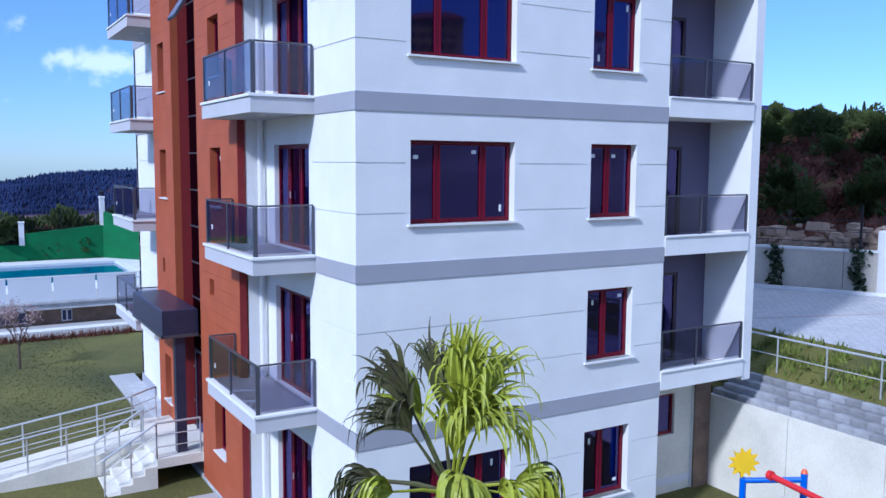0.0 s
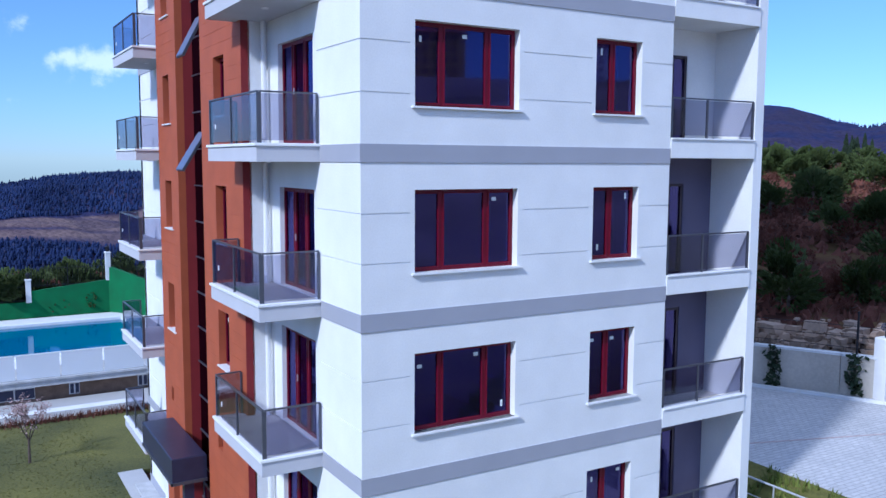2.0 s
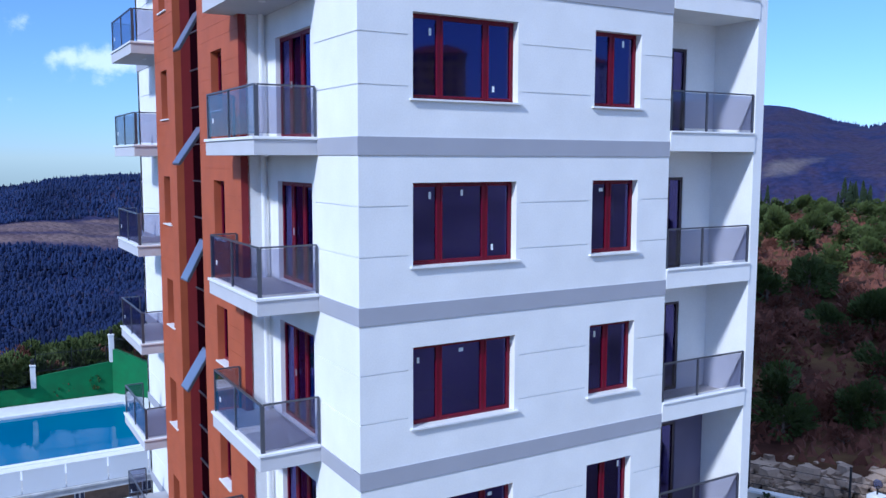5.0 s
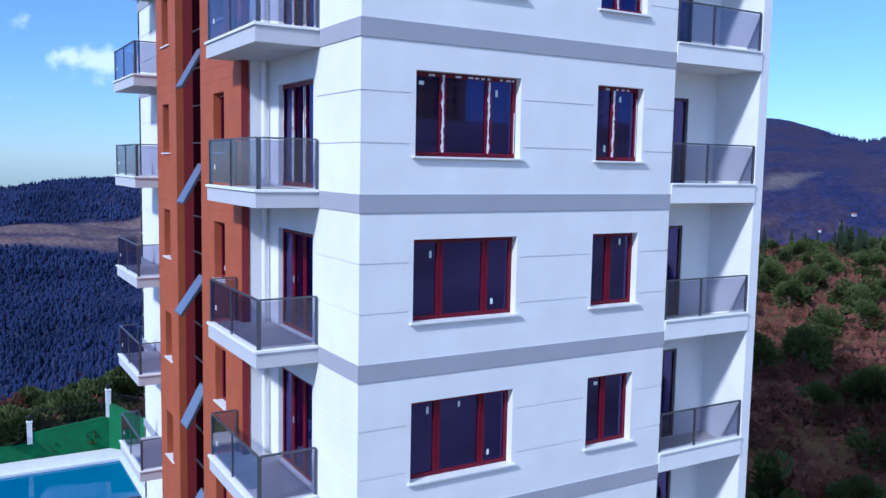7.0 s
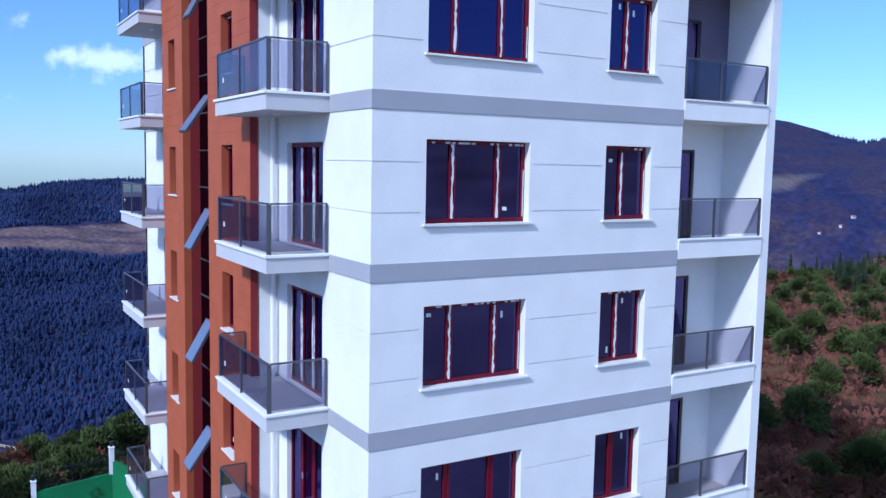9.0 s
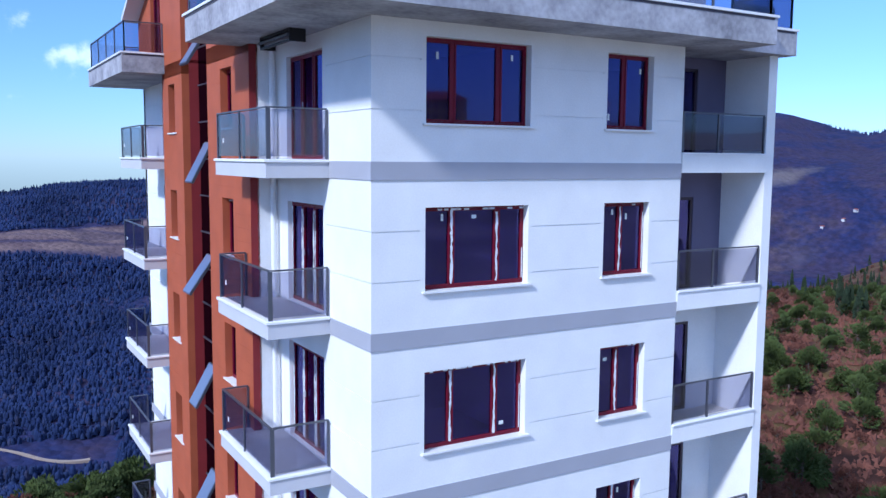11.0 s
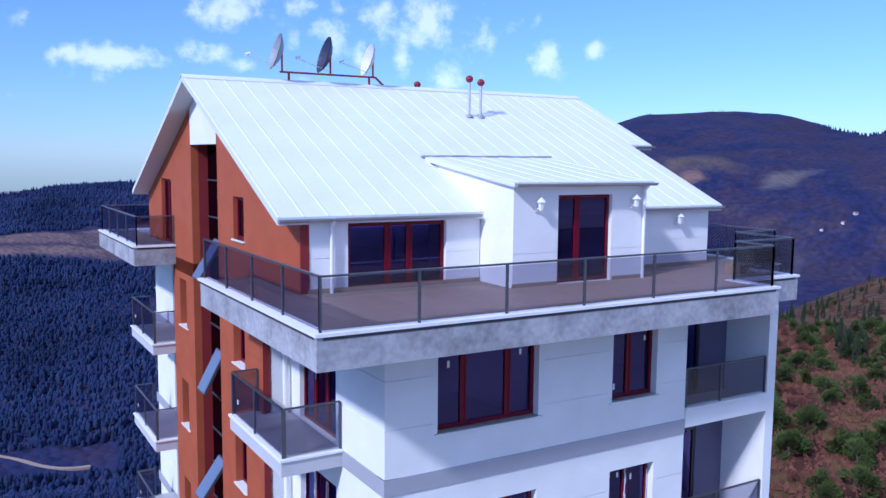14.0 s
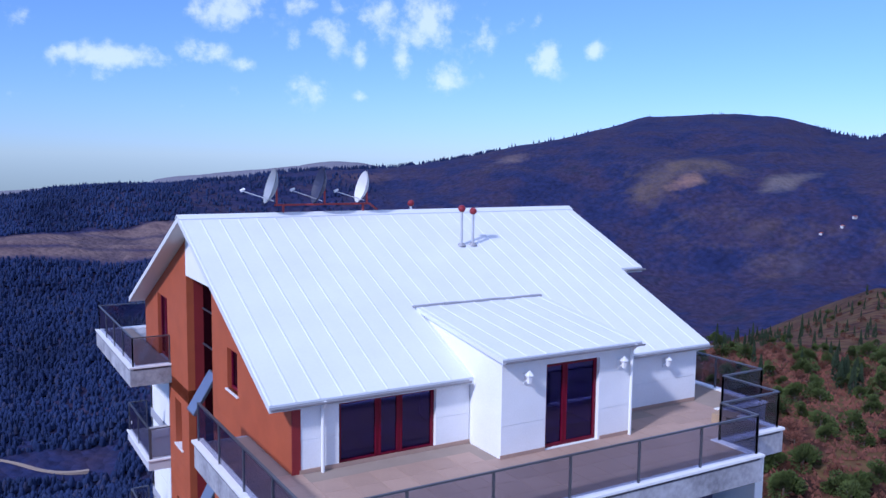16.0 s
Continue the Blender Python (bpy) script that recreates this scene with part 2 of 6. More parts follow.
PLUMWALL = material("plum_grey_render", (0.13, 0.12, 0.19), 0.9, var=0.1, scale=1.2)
LANTERN = material("white_lantern", (0.75, 0.76, 0.78), 0.5)


def water_material():
    m = bpy.data.materials.new("pool_water")
    m.use_nodes = True
    n, l = m.node_tree.nodes, m.node_tree.links
    p = n["Principled BSDF"]
    p.inputs["Base Color"].default_value = (0.006, 0.12, 0.24, 1)
    p.inputs["Roughness"].default_value, p.inputs["IOR"].default_value = 0.05, 1.33
    co, no, b = n.new("ShaderNodeTexCoord"), n.new("ShaderNodeTexNoise"), n.new("ShaderNodeBump")
    no.inputs["Scale"].default_value, no.inputs["Detail"].default_value = 1.6, 3
    b.inputs["Strength"].default_value, b.inputs["Distance"].default_value = 0.12, 0.03
    l.new(co.outputs["Object"], no.inputs["Vector"]); l.new(no.outputs["Fac"], b.inputs["Height"]); l.new(b.outputs[0], p.inputs["Normal"])
    return m


WATER = water_material()


# ---- mesh helpers ----
class Shape:
    """Vertices and faces of one mesh, put together from simple solids."""

    def __init__(self):
        self.v, self.f = [], []

    def add(self, verts, faces):
        k = len(self.v)
        self.v += [tuple(p) for p in verts]
        self.f += [tuple(i + k for i in q) for q in faces]
        return self

    def box(self, x0, x1, y0, y1, z0, z1, c=0.0):
        """A box; c: its upper edges are chamfered by c."""
        if not c:
            v = [(x0, y0, z0), (x1, y0, z0), (x1, y1, z0), (x0, y1, z0), (x0, y0, z1), (x1, y0, z1), (x1, y1, z1), (x0, y1, z1)]
            return self.add(v, [(3, 2, 1, 0), (4, 5, 6, 7), (0, 1, 5, 4), (1, 2, 6, 5), (2, 3, 7, 6), (3, 0, 4, 7)])
        v = [(x0, y0, z0), (x1, y0, z0), (x1, y1, z0), (x0, y1, z0)]
        v += [(x0, y0, z1 - c), (x1, y0, z1 - c), (x1, y1, z1 - c), (x0, y1, z1 - c)]
        v += [(x0 + c, y0 + c, z1), (x1 - c, y0 + c, z1), (x1 - c, y1 - c, z1), (x0 + c, y1 - c, z1)]
        f = [(3, 2, 1, 0), (8, 9, 10, 11)]
        for a in (0, 4):
            f += [(a + i, a + (i + 1) % 4, a + 4 + (i + 1) % 4, a + 4 + i) for i in range(4)]
        return self.add(v, f)

    def prism(self, outline, z0, z1):
        """A flat outline (counter-clockwise) between two heights."""
        n = len(outline)
        v = [(x, y, z0) for x, y in outline] + [(x, y, z1) for x, y in outline]
        return self.add(v, [tuple(range(n - 1, -1, -1)), tuple(range(n, 2 * n))] + [(i, (i + 1) % n, n + (i + 1) % n, n + i) for i in range(n)])

    def along_x(self, outline, x0, x1):
        """An outline in y and z, drawn out along x."""
        n = len(outline)
        v = [(x0, y, z) for y, z in outline] + [(x1, y, z) for y, z in outline]
        return self.add(v, [tuple(range(n - 1, -1, -1)), tuple(range(n, 2 * n))] + [(i, (i + 1) % n, n + (i + 1) % n, n + i) for i in range(n)])

    def ring(self, x0, x1, z0, z1, w, y0, y1):
        """A frame round an upright opening."""
        o = [(x0, z0), (x1, z0), (x1, z1), (x0, z1)]
        i = [(x0 + w, z0 + w), (x1 - w, z0 + w), (x1 - w, z1 - w), (x0 + w, z1 - w)]
        v = [(x, y, z) for y in (y0, y1) for r in (o, i) for x, z in r]
        f = []
        for k in range(4):
            n = (k + 1) % 4
            f += [(k, n, 4 + n, 4 + k), (8 + n, 8 + k, 12 + k, 12 + n), (n, k, 8 + k, 8 + n), (4 + k, 4 + n, 12 + n, 12 + k)]
        return self.add(v, f)

    def tube(self, p, q, r, r2=None, n=8):
        p, q = Vector(p), Vector(q)
        r2 = r if r2 is None else r2
        d = (q - p).normalized()
        a = d.orthogonal().normalized()
        b = d.cross(a)
        ring = [(math.cos(2 * math.pi * i / n), math.sin(2 * math.pi * i / n)) for i in range(n)]
        v = [p + r * (c * a + s * b) for c, s in ring] + [q + r2 * (c * a + s * b) for c, s in ring]
        return self.add(v, [tuple(range(n - 1, -1, -1)), tuple(range(n, 2 * n))] + [(i, (i + 1) % n, n + (i + 1) % n, n + i) for i in range(n)])

    def bar(self, p, q, w, h):
        """A squared bar from p to q, w wide and h high."""
        p, q = Vector(p), Vector(q)
        d = (q - p).normalized()
        side = d.cross(Vector((0, 0, 1)))
        side = side.normalized() if side.length > 1e-3 else Vector((1, 0, 0))
        up = side.cross(d)
        v = [e + side * s * w / 2 + up * t * h / 2 for e in (p, q) for s, t in ((-1, -1), (1, -1), (1, 1), (-1, 1))]
        return self.add(v, [(3, 2, 1, 0), (4, 5, 6, 7), (0, 1, 5, 4), (1, 2, 6, 5), (2, 3, 7, 6), (3, 0, 4, 7)])

    def mesh(self, name, *mats):
        me = bpy.data.meshes.new(name)
        me.from_pydata(self.v, [], self.f)
        for m in mats:
            me.materials.append(m)
        me.update()
        return me


def part(name, shape, mat, parent=None, label=""):
    ob = new(name, shape.mesh(name, mat) if isinstance(shape, Shape) else shape)
    ob.parent = parent
    return tagged(ob, label)


def thing(name, label, category, group="", kind="", at=None):
    ob = new(name)
    ob.empty_display_size = 0.3
    if at is not None:
        ob.matrix_basis = at
    return tagged(ob, label, category, group, kind)


def relief(us, vs, depth, place, miter=False):
    """A wall of cells between the lines us and vs. depth(u, v) gives how far the cell stands out and how far back it reaches, or None
    for an opening; place(u, v, out) gives the point."""
    s = Shape()
    nu, nv = len(us) - 1, len(vs) - 1
    d = [[depth((us[i] + us[i + 1]) / 2, (vs[j] + vs[j + 1]) / 2) for j in range(nv)] for i in range(nu)]

    def quad(*pts):
        s.add([place(*p) for p in pts], [(0, 1, 2, 3)])

    for i in range(nu):
        for j in range(nv):
            if d[i][j] is None:
                continue
            o, b = d[i][j]
            u0, u1, v0, v1 = us[i], us[i + 1], vs[j], vs[j + 1]
            if miter and i == 0:
                u0 -= o
            quad((u0, v0, o), (u1, v0, o), (u1, v1, o), (u0, v1, o))
            quad((u1, v0, b), (u0, v0, b), (u0, v1, b), (u1, v1, b))
            for di, dj in ((-1, 0), (1, 0), (0, -1), (0, 1)):
                a, c = i + di, j + dj
                if miter and a < 0:
                    continue
                other = d[a][c] if 0 <= a < nu and 0 <= c < nv else None
                lo = b if other is None else other[0]
                if lo >= o:
                    continue
                if di:
                    u = u0 if di < 0 else u1
                    e = ((u, v0, lo), (u, v0, o), (u, v1, o), (u, v1, lo))
                    quad(*(e if di < 0 else e[::-1]))
                else:
                    v = v0 if dj < 0 else v1
                    e = ((u0, v, lo), (u1, v, lo), (u1, v, o), (u0, v, o))
                    quad(*(e if dj < 0 else e[::-1]))
    return s


# ---- the apartment building ----
H = 3.0            # storey
NX, BX = 10.32, -0.6   # its far corner along the front; the plane of the cladding
Y1, Y2, Y3, Y4 = 4.75, 8.05, 10.6, 12.95   # cladding block, stair recess, cladding block
YB = 18.7
TOP = 33.0
house = thing("apartment_building", "tall white apartment building with grey bands and terracotta cladding", "building", at=pose(0, 0, 0))
WIN_A, WIN_B = (1.07, 3.34), (5.23, 6.47)
SILL_Z, HEAD_Z = 0.68, 2.19
LINES = [-0.32, 0.0, 0.68, 0.876, 0.9, 1.766, 1.79, 2.19, 2.68]


def storey_front(openings, top=2.68, z_head=2.19):
    us = sorted({0.0, 7.35, *[x + d for a, b in openings for x, d in ((a, 0), (a, -0.1), (b, 0), (b, 0.1))]})
    vs = [v for v in LINES if v < top] + [top]

    def depth(u, v):
        if SILL_Z < v < z_head and any(a < u < b for a, b in openings):
            return None
        if v < 0:
            return 0.02, -0.25
        near = any(a - 0.1 < u < b + 0.1 for a, b in openings)
        groove = (0.876 < v < 0.9 or 1.766 < v < 1.79) and not near
        return (-0.022 if groove else 0.0), -0.25
    return us, vs, depth


def band_split(us, vs, depth, place, name, miter):
    """The plaster of one storey and its painted band, two meshes."""
    wall = relief(us, [v for v in vs if v >= 0], depth, place, miter)
    band = relief(us, [v for v in vs if v <= 0], depth, place, miter)
    return wall.mesh(name, PLASTER), band.mesh("grey_band", GREYBAND)


def front_place(u, v, o):
    return (u, -o, v)


def left_place(u, v, o):
    return (-o, u, v)


walls = {}
for key, args in dict(full=([WIN_A, WIN_B],), blank=([WIN_B],), top=([WIN_A, WIN_B], 2.46)).items():
    walls[key] = band_split(*storey_front(*args), front_place, "wall_front", True)


def storey_left(y0, y1, top=2.68):
    us = [y0, y1]
    vs = [v for v in LINES if v < top] + [top]

    def depth(u, v):
        return ((0.02 if v < 0 else -0.022 if (0.876 < v < 0.9 or 1.766 < v < 1.79) else 0.0), -0.25)
    return us, vs, depth


corner = {k: band_split(*storey_left(0.0, 1.95, t), left_place, "wall_corner", True) for k, t in (("full", 2.68), ("top", 2.46))}
far_corner = {k: band_split(*storey_left(16.3, YB, t), left_place, "wall_corner", False) for k, t in (("full", 2.68), ("top", 2.46))}
for n in range(11):
    for group, kind in ((walls, "top" if n == 10 else "blank" if n == 1 else "full"), (corner, "top" if n == 10 else "full"), (far_corner, "top" if n == 10 else "full")):
        for me in group[kind]:
            ob = new(me.name, me)
            ob.parent, ob.location = house, (0, 0, n * H)


# door walls behind the balconies, with their wide door openings
def door_wall(y0, y1, d0, d1):
    us, vs = [y0, d0, d1, y1], [-0.32, 0.03, 2.14, 2.68]
    return relief(us, vs, lambda u, v: None if d0 < u < d1 and 0.03 < v < 2.14 else (-0.002, -0.25), left_place).mesh("wall_balcony", PLASTER)


near_dw, far_dw = door_wall(1.95, Y1 + 0.1, 2.14, 4.1), door_wall(Y4 - 0.1, 16.3, 13.8, 15.8)
for n in range(11):
    for me in (near_dw, far_dw):
        ob = new("wall_balcony", me)
        ob.parent, ob.location = house, (0, 0, n * H)


# cladding: two blocks that stand out, their returns, and one narrow window a storey
def clad_storey(y0, y1, w0, w1, z0, z1, bottom, top):
    us = [y0, w0, w1, y1]
    boards = [bottom + 0.3 * i for i in range(int((top - bottom) / 0.3) + 1)]
    vs = sorted({*[b for b in boards if abs(b - z0) > 0.02 and abs(b - z1) > 0.02], *[b + 0.006 for b in boards if b + 0.006 < top and abs(b - z0) > 0.03 and abs(b - z1) > 0.03], z0, z1, bottom, top})

    def depth(u, v):
        if w0 < u < w1 and z0 < v < z1:
            return None
        joint = min(abs(v - b - 0.003) for b in boards) < 0.003
        return (-0.008 if joint else 0.0), -0.2
    return relief(us, vs, depth, lambda u, v, o: (BX - o, u, v)).mesh("cladding", BROWN)


W1, W2 = (6.02, 6.9), (11.45, 12.2)
clad_near = clad_storey(Y1, Y2, *W1, 0.72, 2.1, -0.32, 2.68)
clad_far = clad_storey(Y3, Y4, *W2, 0.72, 2.1, -0.32, 2.68)
clad_vent_near = clad_storey(Y1, Y2, 6.75, 7.15, 1.55, 1.95, -0.32, 2.68)
clad_vent_far = clad_storey(Y3, Y4, 11.85, 12.15, 1.55, 1.95, -0.32, 2.68)
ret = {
    "return_brown": (Shape().box(BX + 0.002, BX + 0.16, Y1 - 0.012, Y1 + 0.18, -0.32, 2.68).mesh("cladding_return", SHADEDRED)),
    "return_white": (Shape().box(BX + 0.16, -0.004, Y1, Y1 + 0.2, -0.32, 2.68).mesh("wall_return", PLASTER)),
    "recess_near": (Shape().box(BX + 0.2, 0.3, Y2 - 0.2, Y2, -0.32, 2.68).mesh("cladding_return", SHADEDRED)),
    "recess_far": (Shape().box(BX + 0.2, 0.3, Y3, Y3 + 0.2, -0.32, 2.68).mesh("cladding_return", SHADEDRED)),
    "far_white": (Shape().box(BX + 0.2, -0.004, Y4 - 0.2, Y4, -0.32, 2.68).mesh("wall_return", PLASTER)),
}
for n in range(11):
    vent = n == 1
    for me in (clad_vent_near if vent else clad_near, clad_vent_far if vent else clad_far, *ret.values()):
        ob = new(me.name, me)
        ob.parent, ob.location = house, (0, 0, n * H)

# floors, the shell that is not seen, and rooms behind the panes
for n in range(12):
    z = n * H
    part("floor_slab", Shape().box(0.26, NX - 0.2, 1.5, YB - 0.3, z - 0.24, z - 0.04).box(0.26, 7.1, 0.26, 1.5, z - 0.24, z - 0.04), ROOM, house)
for y in (4.4, 14.4):
    part("partition", Shape().box(0.3, NX - 0.3, y, y + 0.15, 0, TOP - 0.2), ROOM, house)
part("partition", Shape().box(4.25, 4.4, 0.3, 4.4, 0, TOP - 0.2), ROOM, house)
part("partition", Shape().box(1.9, 2.05, 4.6, 14.4, 0, TOP - 0.2), ROOM, house)
part("wall_side", Shape().box(NX - 0.28, NX, 1.45, YB, -0.6, 32.45), PLASTER, house)
part("wall_rear", Shape().box(0.0, NX - 0.3, YB - 0.26, YB - 0.01, -0.6, 32.45), PLASTER, house)
part("plinth", Shape().box(0.012, 7.33, 0.012, 1.0, -0.7, -0.32).box(BX + 0.012, 0.3, 1.4, YB - 0.02, -0.7, -0.32), CONCRETE, house)


# ---- windows ----
def window(name, width, height, mullions, y0=0.17):
    """A frame in an opening; x along the wall, y into it, z up from the sill."""
    ft, fd = 0.045, 0.07
    f = part(name, Shape().ring(0, width, 0, height, ft, y0, y0 + fd), FRAME)
    for m in mullions:
        part("mullion", Shape().box(m - 0.03, m + 0.03, y0 + 0.002, y0 + fd, ft, height - ft), FRAME, f)
    edges = [ft, *[e for m in mullions for e in (m - 0.03, m + 0.03)], width - ft]
    for k in range(0, len(edges), 2):
        a, b = edges[k] + 0.004, edges[k + 1] - 0.004
        w = 0.032
        z0, z1 = ft + 0.004, height - ft - 0.004
        sash = Shape().ring(a, b, z0, z1, w, y0 - 0.012, y0 + 0.05)
        part("sash", sash, FRAME, f)
        part("pane", Shape().box(a + w - 0.005, b - w + 0.005, y0 + 0.02, y0 + 0.03, z0 + w - 0.005, z1 - w + 0.005), PANE, f, "dark reflecting glass pane")
    f["edges"] = edges
    return f


def rough_strip(s, x, z0, z1, w, y, rng):
    """A torn strip of film down a frame."""
    z, rows = z0, []
    while z < z1:
        o, ww = rng.uniform(-0.012, 0.012), w * rng.uniform(0.3, 1.1)
        rows.append((x + o - ww / 2, x + o + ww / 2, z))
        z += rng.uniform(0.03, 0.11)
    v = [p for a, b, q in rows for p in ((a, y - 0.005, q), (b, y - 0.005, q), (b, y, q), (a, y, q))]
    faces = [(0, 3, 2, 1), tuple(4 * (len(rows) - 1) + i for i in range(4))]
    for k in range(len(rows) - 1):
        i = 4 * k
        faces += [(i + j, i + (j + 1) % 4, i + 4 + (j + 1) % 4, i + 4 + j) for j in range(4)]
    s.add(v, faces)


def film_and_labels(f, n, width, height, turn, panes, seed):
    """Stickers on the panes, and strips of film left on the frames of three storeys."""
    rng = random.Random(seed)
    for a, b in panes:
        if rng.random() < 0.8:
            cx = rng.choice([a + 0.16, b - 0.16, (a + b) / 2])
            cz = rng.choice([height - 0.24, height - 0.2, height - 0.3, 0.25])
            w, h = rng.choice([(0.05, 0.13), (0.1, 0.07), (0.05, 0.11)])
            part("sticker", Shape().box(cx - w / 2, cx + w / 2, 0.182, 0.187, cz - h / 2, cz + h / 2), FILM, f, "white paper sticker")
    if n in (7, 8, 9):
        for x in sorted({*[b for a, b in panes][:-1]}):
            s = Shape()
            rough_strip(s, x + 0.03, 0.08, height - 0.06, 0.06, 0.156, rng)
            part("film_strip", s, FILM, f, "torn white protective film")
        for k in range(int(width / 0.14)):
            if rng.random() < 0.6:
                part("film_scrap", Shape().box(0.06 + k * 0.14, 0.06 + k * 0.14 + rng.uniform(0.05, 0.13), 0.150, 0.156, height - 0.07, height - 0.035), FILM, f, "torn white protective film")
        part("film_strip", Shape().box(width - 0.05, width - 0.03, 0.150, 0.156, 0.1, height * rng.uniform(0.3, 0.9)), FILM, f, "torn white protective film")


def sill(x0, x1, y_in, out):
    return Shape().box(x0, x1, -out, y_in, -0.035, 0.0).mesh("window_sill", SILL)


WH = HEAD_Z - SILL_Z
big_sill, small_sill, clad_sill = sill(-0.07, 2.34, 0.17, 0.07), sill(-0.07, 1.31, 0.17, 0.07), sill(-0.05, 0.9, 0.17, 0.05)


def set_window(f, n, m, width, height, sill_mesh, seed):
    f.parent = house
    f.matrix_basis = m
    e = list(f["edges"])
    film_and_labels(f, n, width, height, 0, [(e[k], e[k + 1]) for k in range(0, len(e), 2)], seed)
    if sill_mesh:
        ob = new("window_sill", sill_mesh)
        ob.parent = f
        tagged(ob, "white marble sill")


proto_a = window("window", 2.27, WH, [0.64, 1.64])
proto_b = window("window", 1.24, WH, [0.57])
proto_c = window("window", 0.86, 1.36, [])
proto_d = window("window", 0.73, 1.36, [])
for n in range(11):
    z = n * H
    for proto, width, height, sm, m in (
            (proto_a, 2.27, WH, big_sill, pose(WIN_A[0], 0, z + SILL_Z)),
            (proto_b, 1.24, WH, small_sill, pose(WIN_B[0], 0, z + SILL_Z)),
            (proto_c, 0.86, 1.36, clad_sill, pose(BX, W1[1] - 0.01, z + 0.73, 0, 0, -90)),
            (proto_d, 0.73, 1.36, clad_sill, pose(BX, W2[1] - 0.01, z + 0.73, 0, 0, -90))):
        if (proto is proto_a and n == 1) or (n == 1 and proto in (proto_c, proto_d)):
            continue
        f = copy_thing(proto, m)
        set_window(f, n, m, width, height, sm, 100 * n + int(width * 10))
for p in (proto_a, proto_b, proto_c, proto_d):
    for o in (*p.children_recursive, p):
        bpy.data.objects.remove(o)
for y, w in ((6.75, 0.4), (11.85, 0.3)):
    vent = part("window", Shape().box(BX + 0.1, BX + 0.13, y, y + w, H + 1.55, H + 1.95), FRAME, house)
    part("pane", Shape().box(BX + 0.09, BX + 0.1, y + 0.05, y + w - 0.05, H + 1.6, H + 1.9), PANE, vent)


# ---- balconies ----
def rail_run(parent, a, b, z0, z1, splits, name="rail"):
    """A smoked-glass balustrade from a to b: posts, panels and a top bar."""
    a, b = Vector(a), Vector(b)
    d = b - a
    pts = [a + d * t for t in splits]
    for p in pts:
        part("post", Shape().box(p.x - 0.02, p.x + 0.02, p.y - 0.02, p.y + 0.02, z0 - 0.06, z1), METAL, parent)
    for p, q in zip(pts, pts[1:]):
        e = (q - p).normalized() * 0.03
        s, m = p + e, q - e
        part("glass_panel", Shape().bar((s.x, s.y, (z0 + z1) / 2), (m.x, m.y, (z0 + z1) / 2), 0.012, z1 - z0 - 0.03), RAILGLASS, parent, "smoked glass panel")
    part("top_rail", Shape().bar((a.x, a.y, z1 + 0.015), (b.x, b.y, z1 + 0.015), 0.05, 0.032), METAL, parent)


def balcony(y0, y1, xb=-1.25):
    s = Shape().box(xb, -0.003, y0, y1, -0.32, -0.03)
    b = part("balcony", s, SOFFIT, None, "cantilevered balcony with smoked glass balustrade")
    part("coping", Shape().box(xb - 0.035, xb + 0.12, y0 - 0.035, y1 + 0.02, -0.028, 0.025, 0.008).box(xb + 0.12, -0.022, y0 - 0.035, y0 + 0.12, -0.028, 0.025, 0.008), SILL, b)
    part("floor_tiles", Shape().box(xb + 0.12, -0.003, y0 + 0.12, y1, -0.03, 0.005), BALCFLOOR, b)
    rail_run(b, (xb + 0.05, y0 + 0.05), (xb + 0.05, y1 - 0.05), 0.06, 0.95, [0, 0.52, 1])
    rail_run(b, (xb + 0.09, y0 + 0.05), (-0.04, y0 + 0.05), 0.06, 0.95, [0, 1])
    if BX > xb:
        rail_run(b, (xb + 0.09, y1 - 0.05), (BX - 0.04, y1 - 0.05), 0.06, 0.95, [0, 1])
    part("soffit_lamp", Shape().tube((xb / 2, (y0 + y1) / 2 - 0.4, -0.345), (xb / 2, (y0 + y1) / 2 - 0.4, -0.318), 0.07, n=12), LANTERN, b)
    part("rail_tag", Shape().box(xb + 0.035, xb + 0.043, y1 - 0.5, y1 - 0.44, 0.35, 0.45), FILM, b)
    b.parent = house
    return b


def balcony_door(width, height):
    f = window("balcony_door", width, height, [width / 3, 2 * width / 3], 0.1)
    part("door_handle", Shape().bar((width / 3 + 0.09, 0.07, 1.0), (width / 3 + 0.09, 0.07, 1.14), 0.02, 0.02), STEEL, f)
    f.parent = house
    return f


b_near, b_far = balcony(1.8, 5.08), balcony(12.98, 16.3)
d_near, d_far = balcony_door(1.94, 2.09), balcony_door(1.98, 2.09)
pipe = part("downpipe", Shape().tube((-0.14, Y1 - 0.14, 0), (-0.14, Y1 - 0.14, H - 0.3), 0.055, n=10), PLASTER, house)
for n in range(11):
    z = n * H
    for proto, m in ((b_near, pose(0, 0, z)), (b_far, pose(0, 0, z)), (d_near, pose(0.0, 4.09, z + 0.04, 0, 0, -90)), (d_far, pose(0.0, 15.79, z + 0.04, 0, 0, -90)), (pipe, pose(0, 0, z))):
        if n == 0 and proto in (b_near, b_far):
            continue
        ob = copy_thing(proto, m)
        if proto is d_near and n in (7, 8, 9):
            rng = random.Random(n)
            for x in (0.08, 0.62, 0.68, 1.26, 1.34, 1.88):
                s = Shape()
                rough_strip(s, x, 0.1, 2.0, 0.05, 0.08, rng)
                part("film_strip", s, FILM, ob, "torn white protective film")
for p in (b_near, b_far, d_near, d_far, pipe):
    for o in (*p.children_recursive, p):
        bpy.data.objects.remove(o)


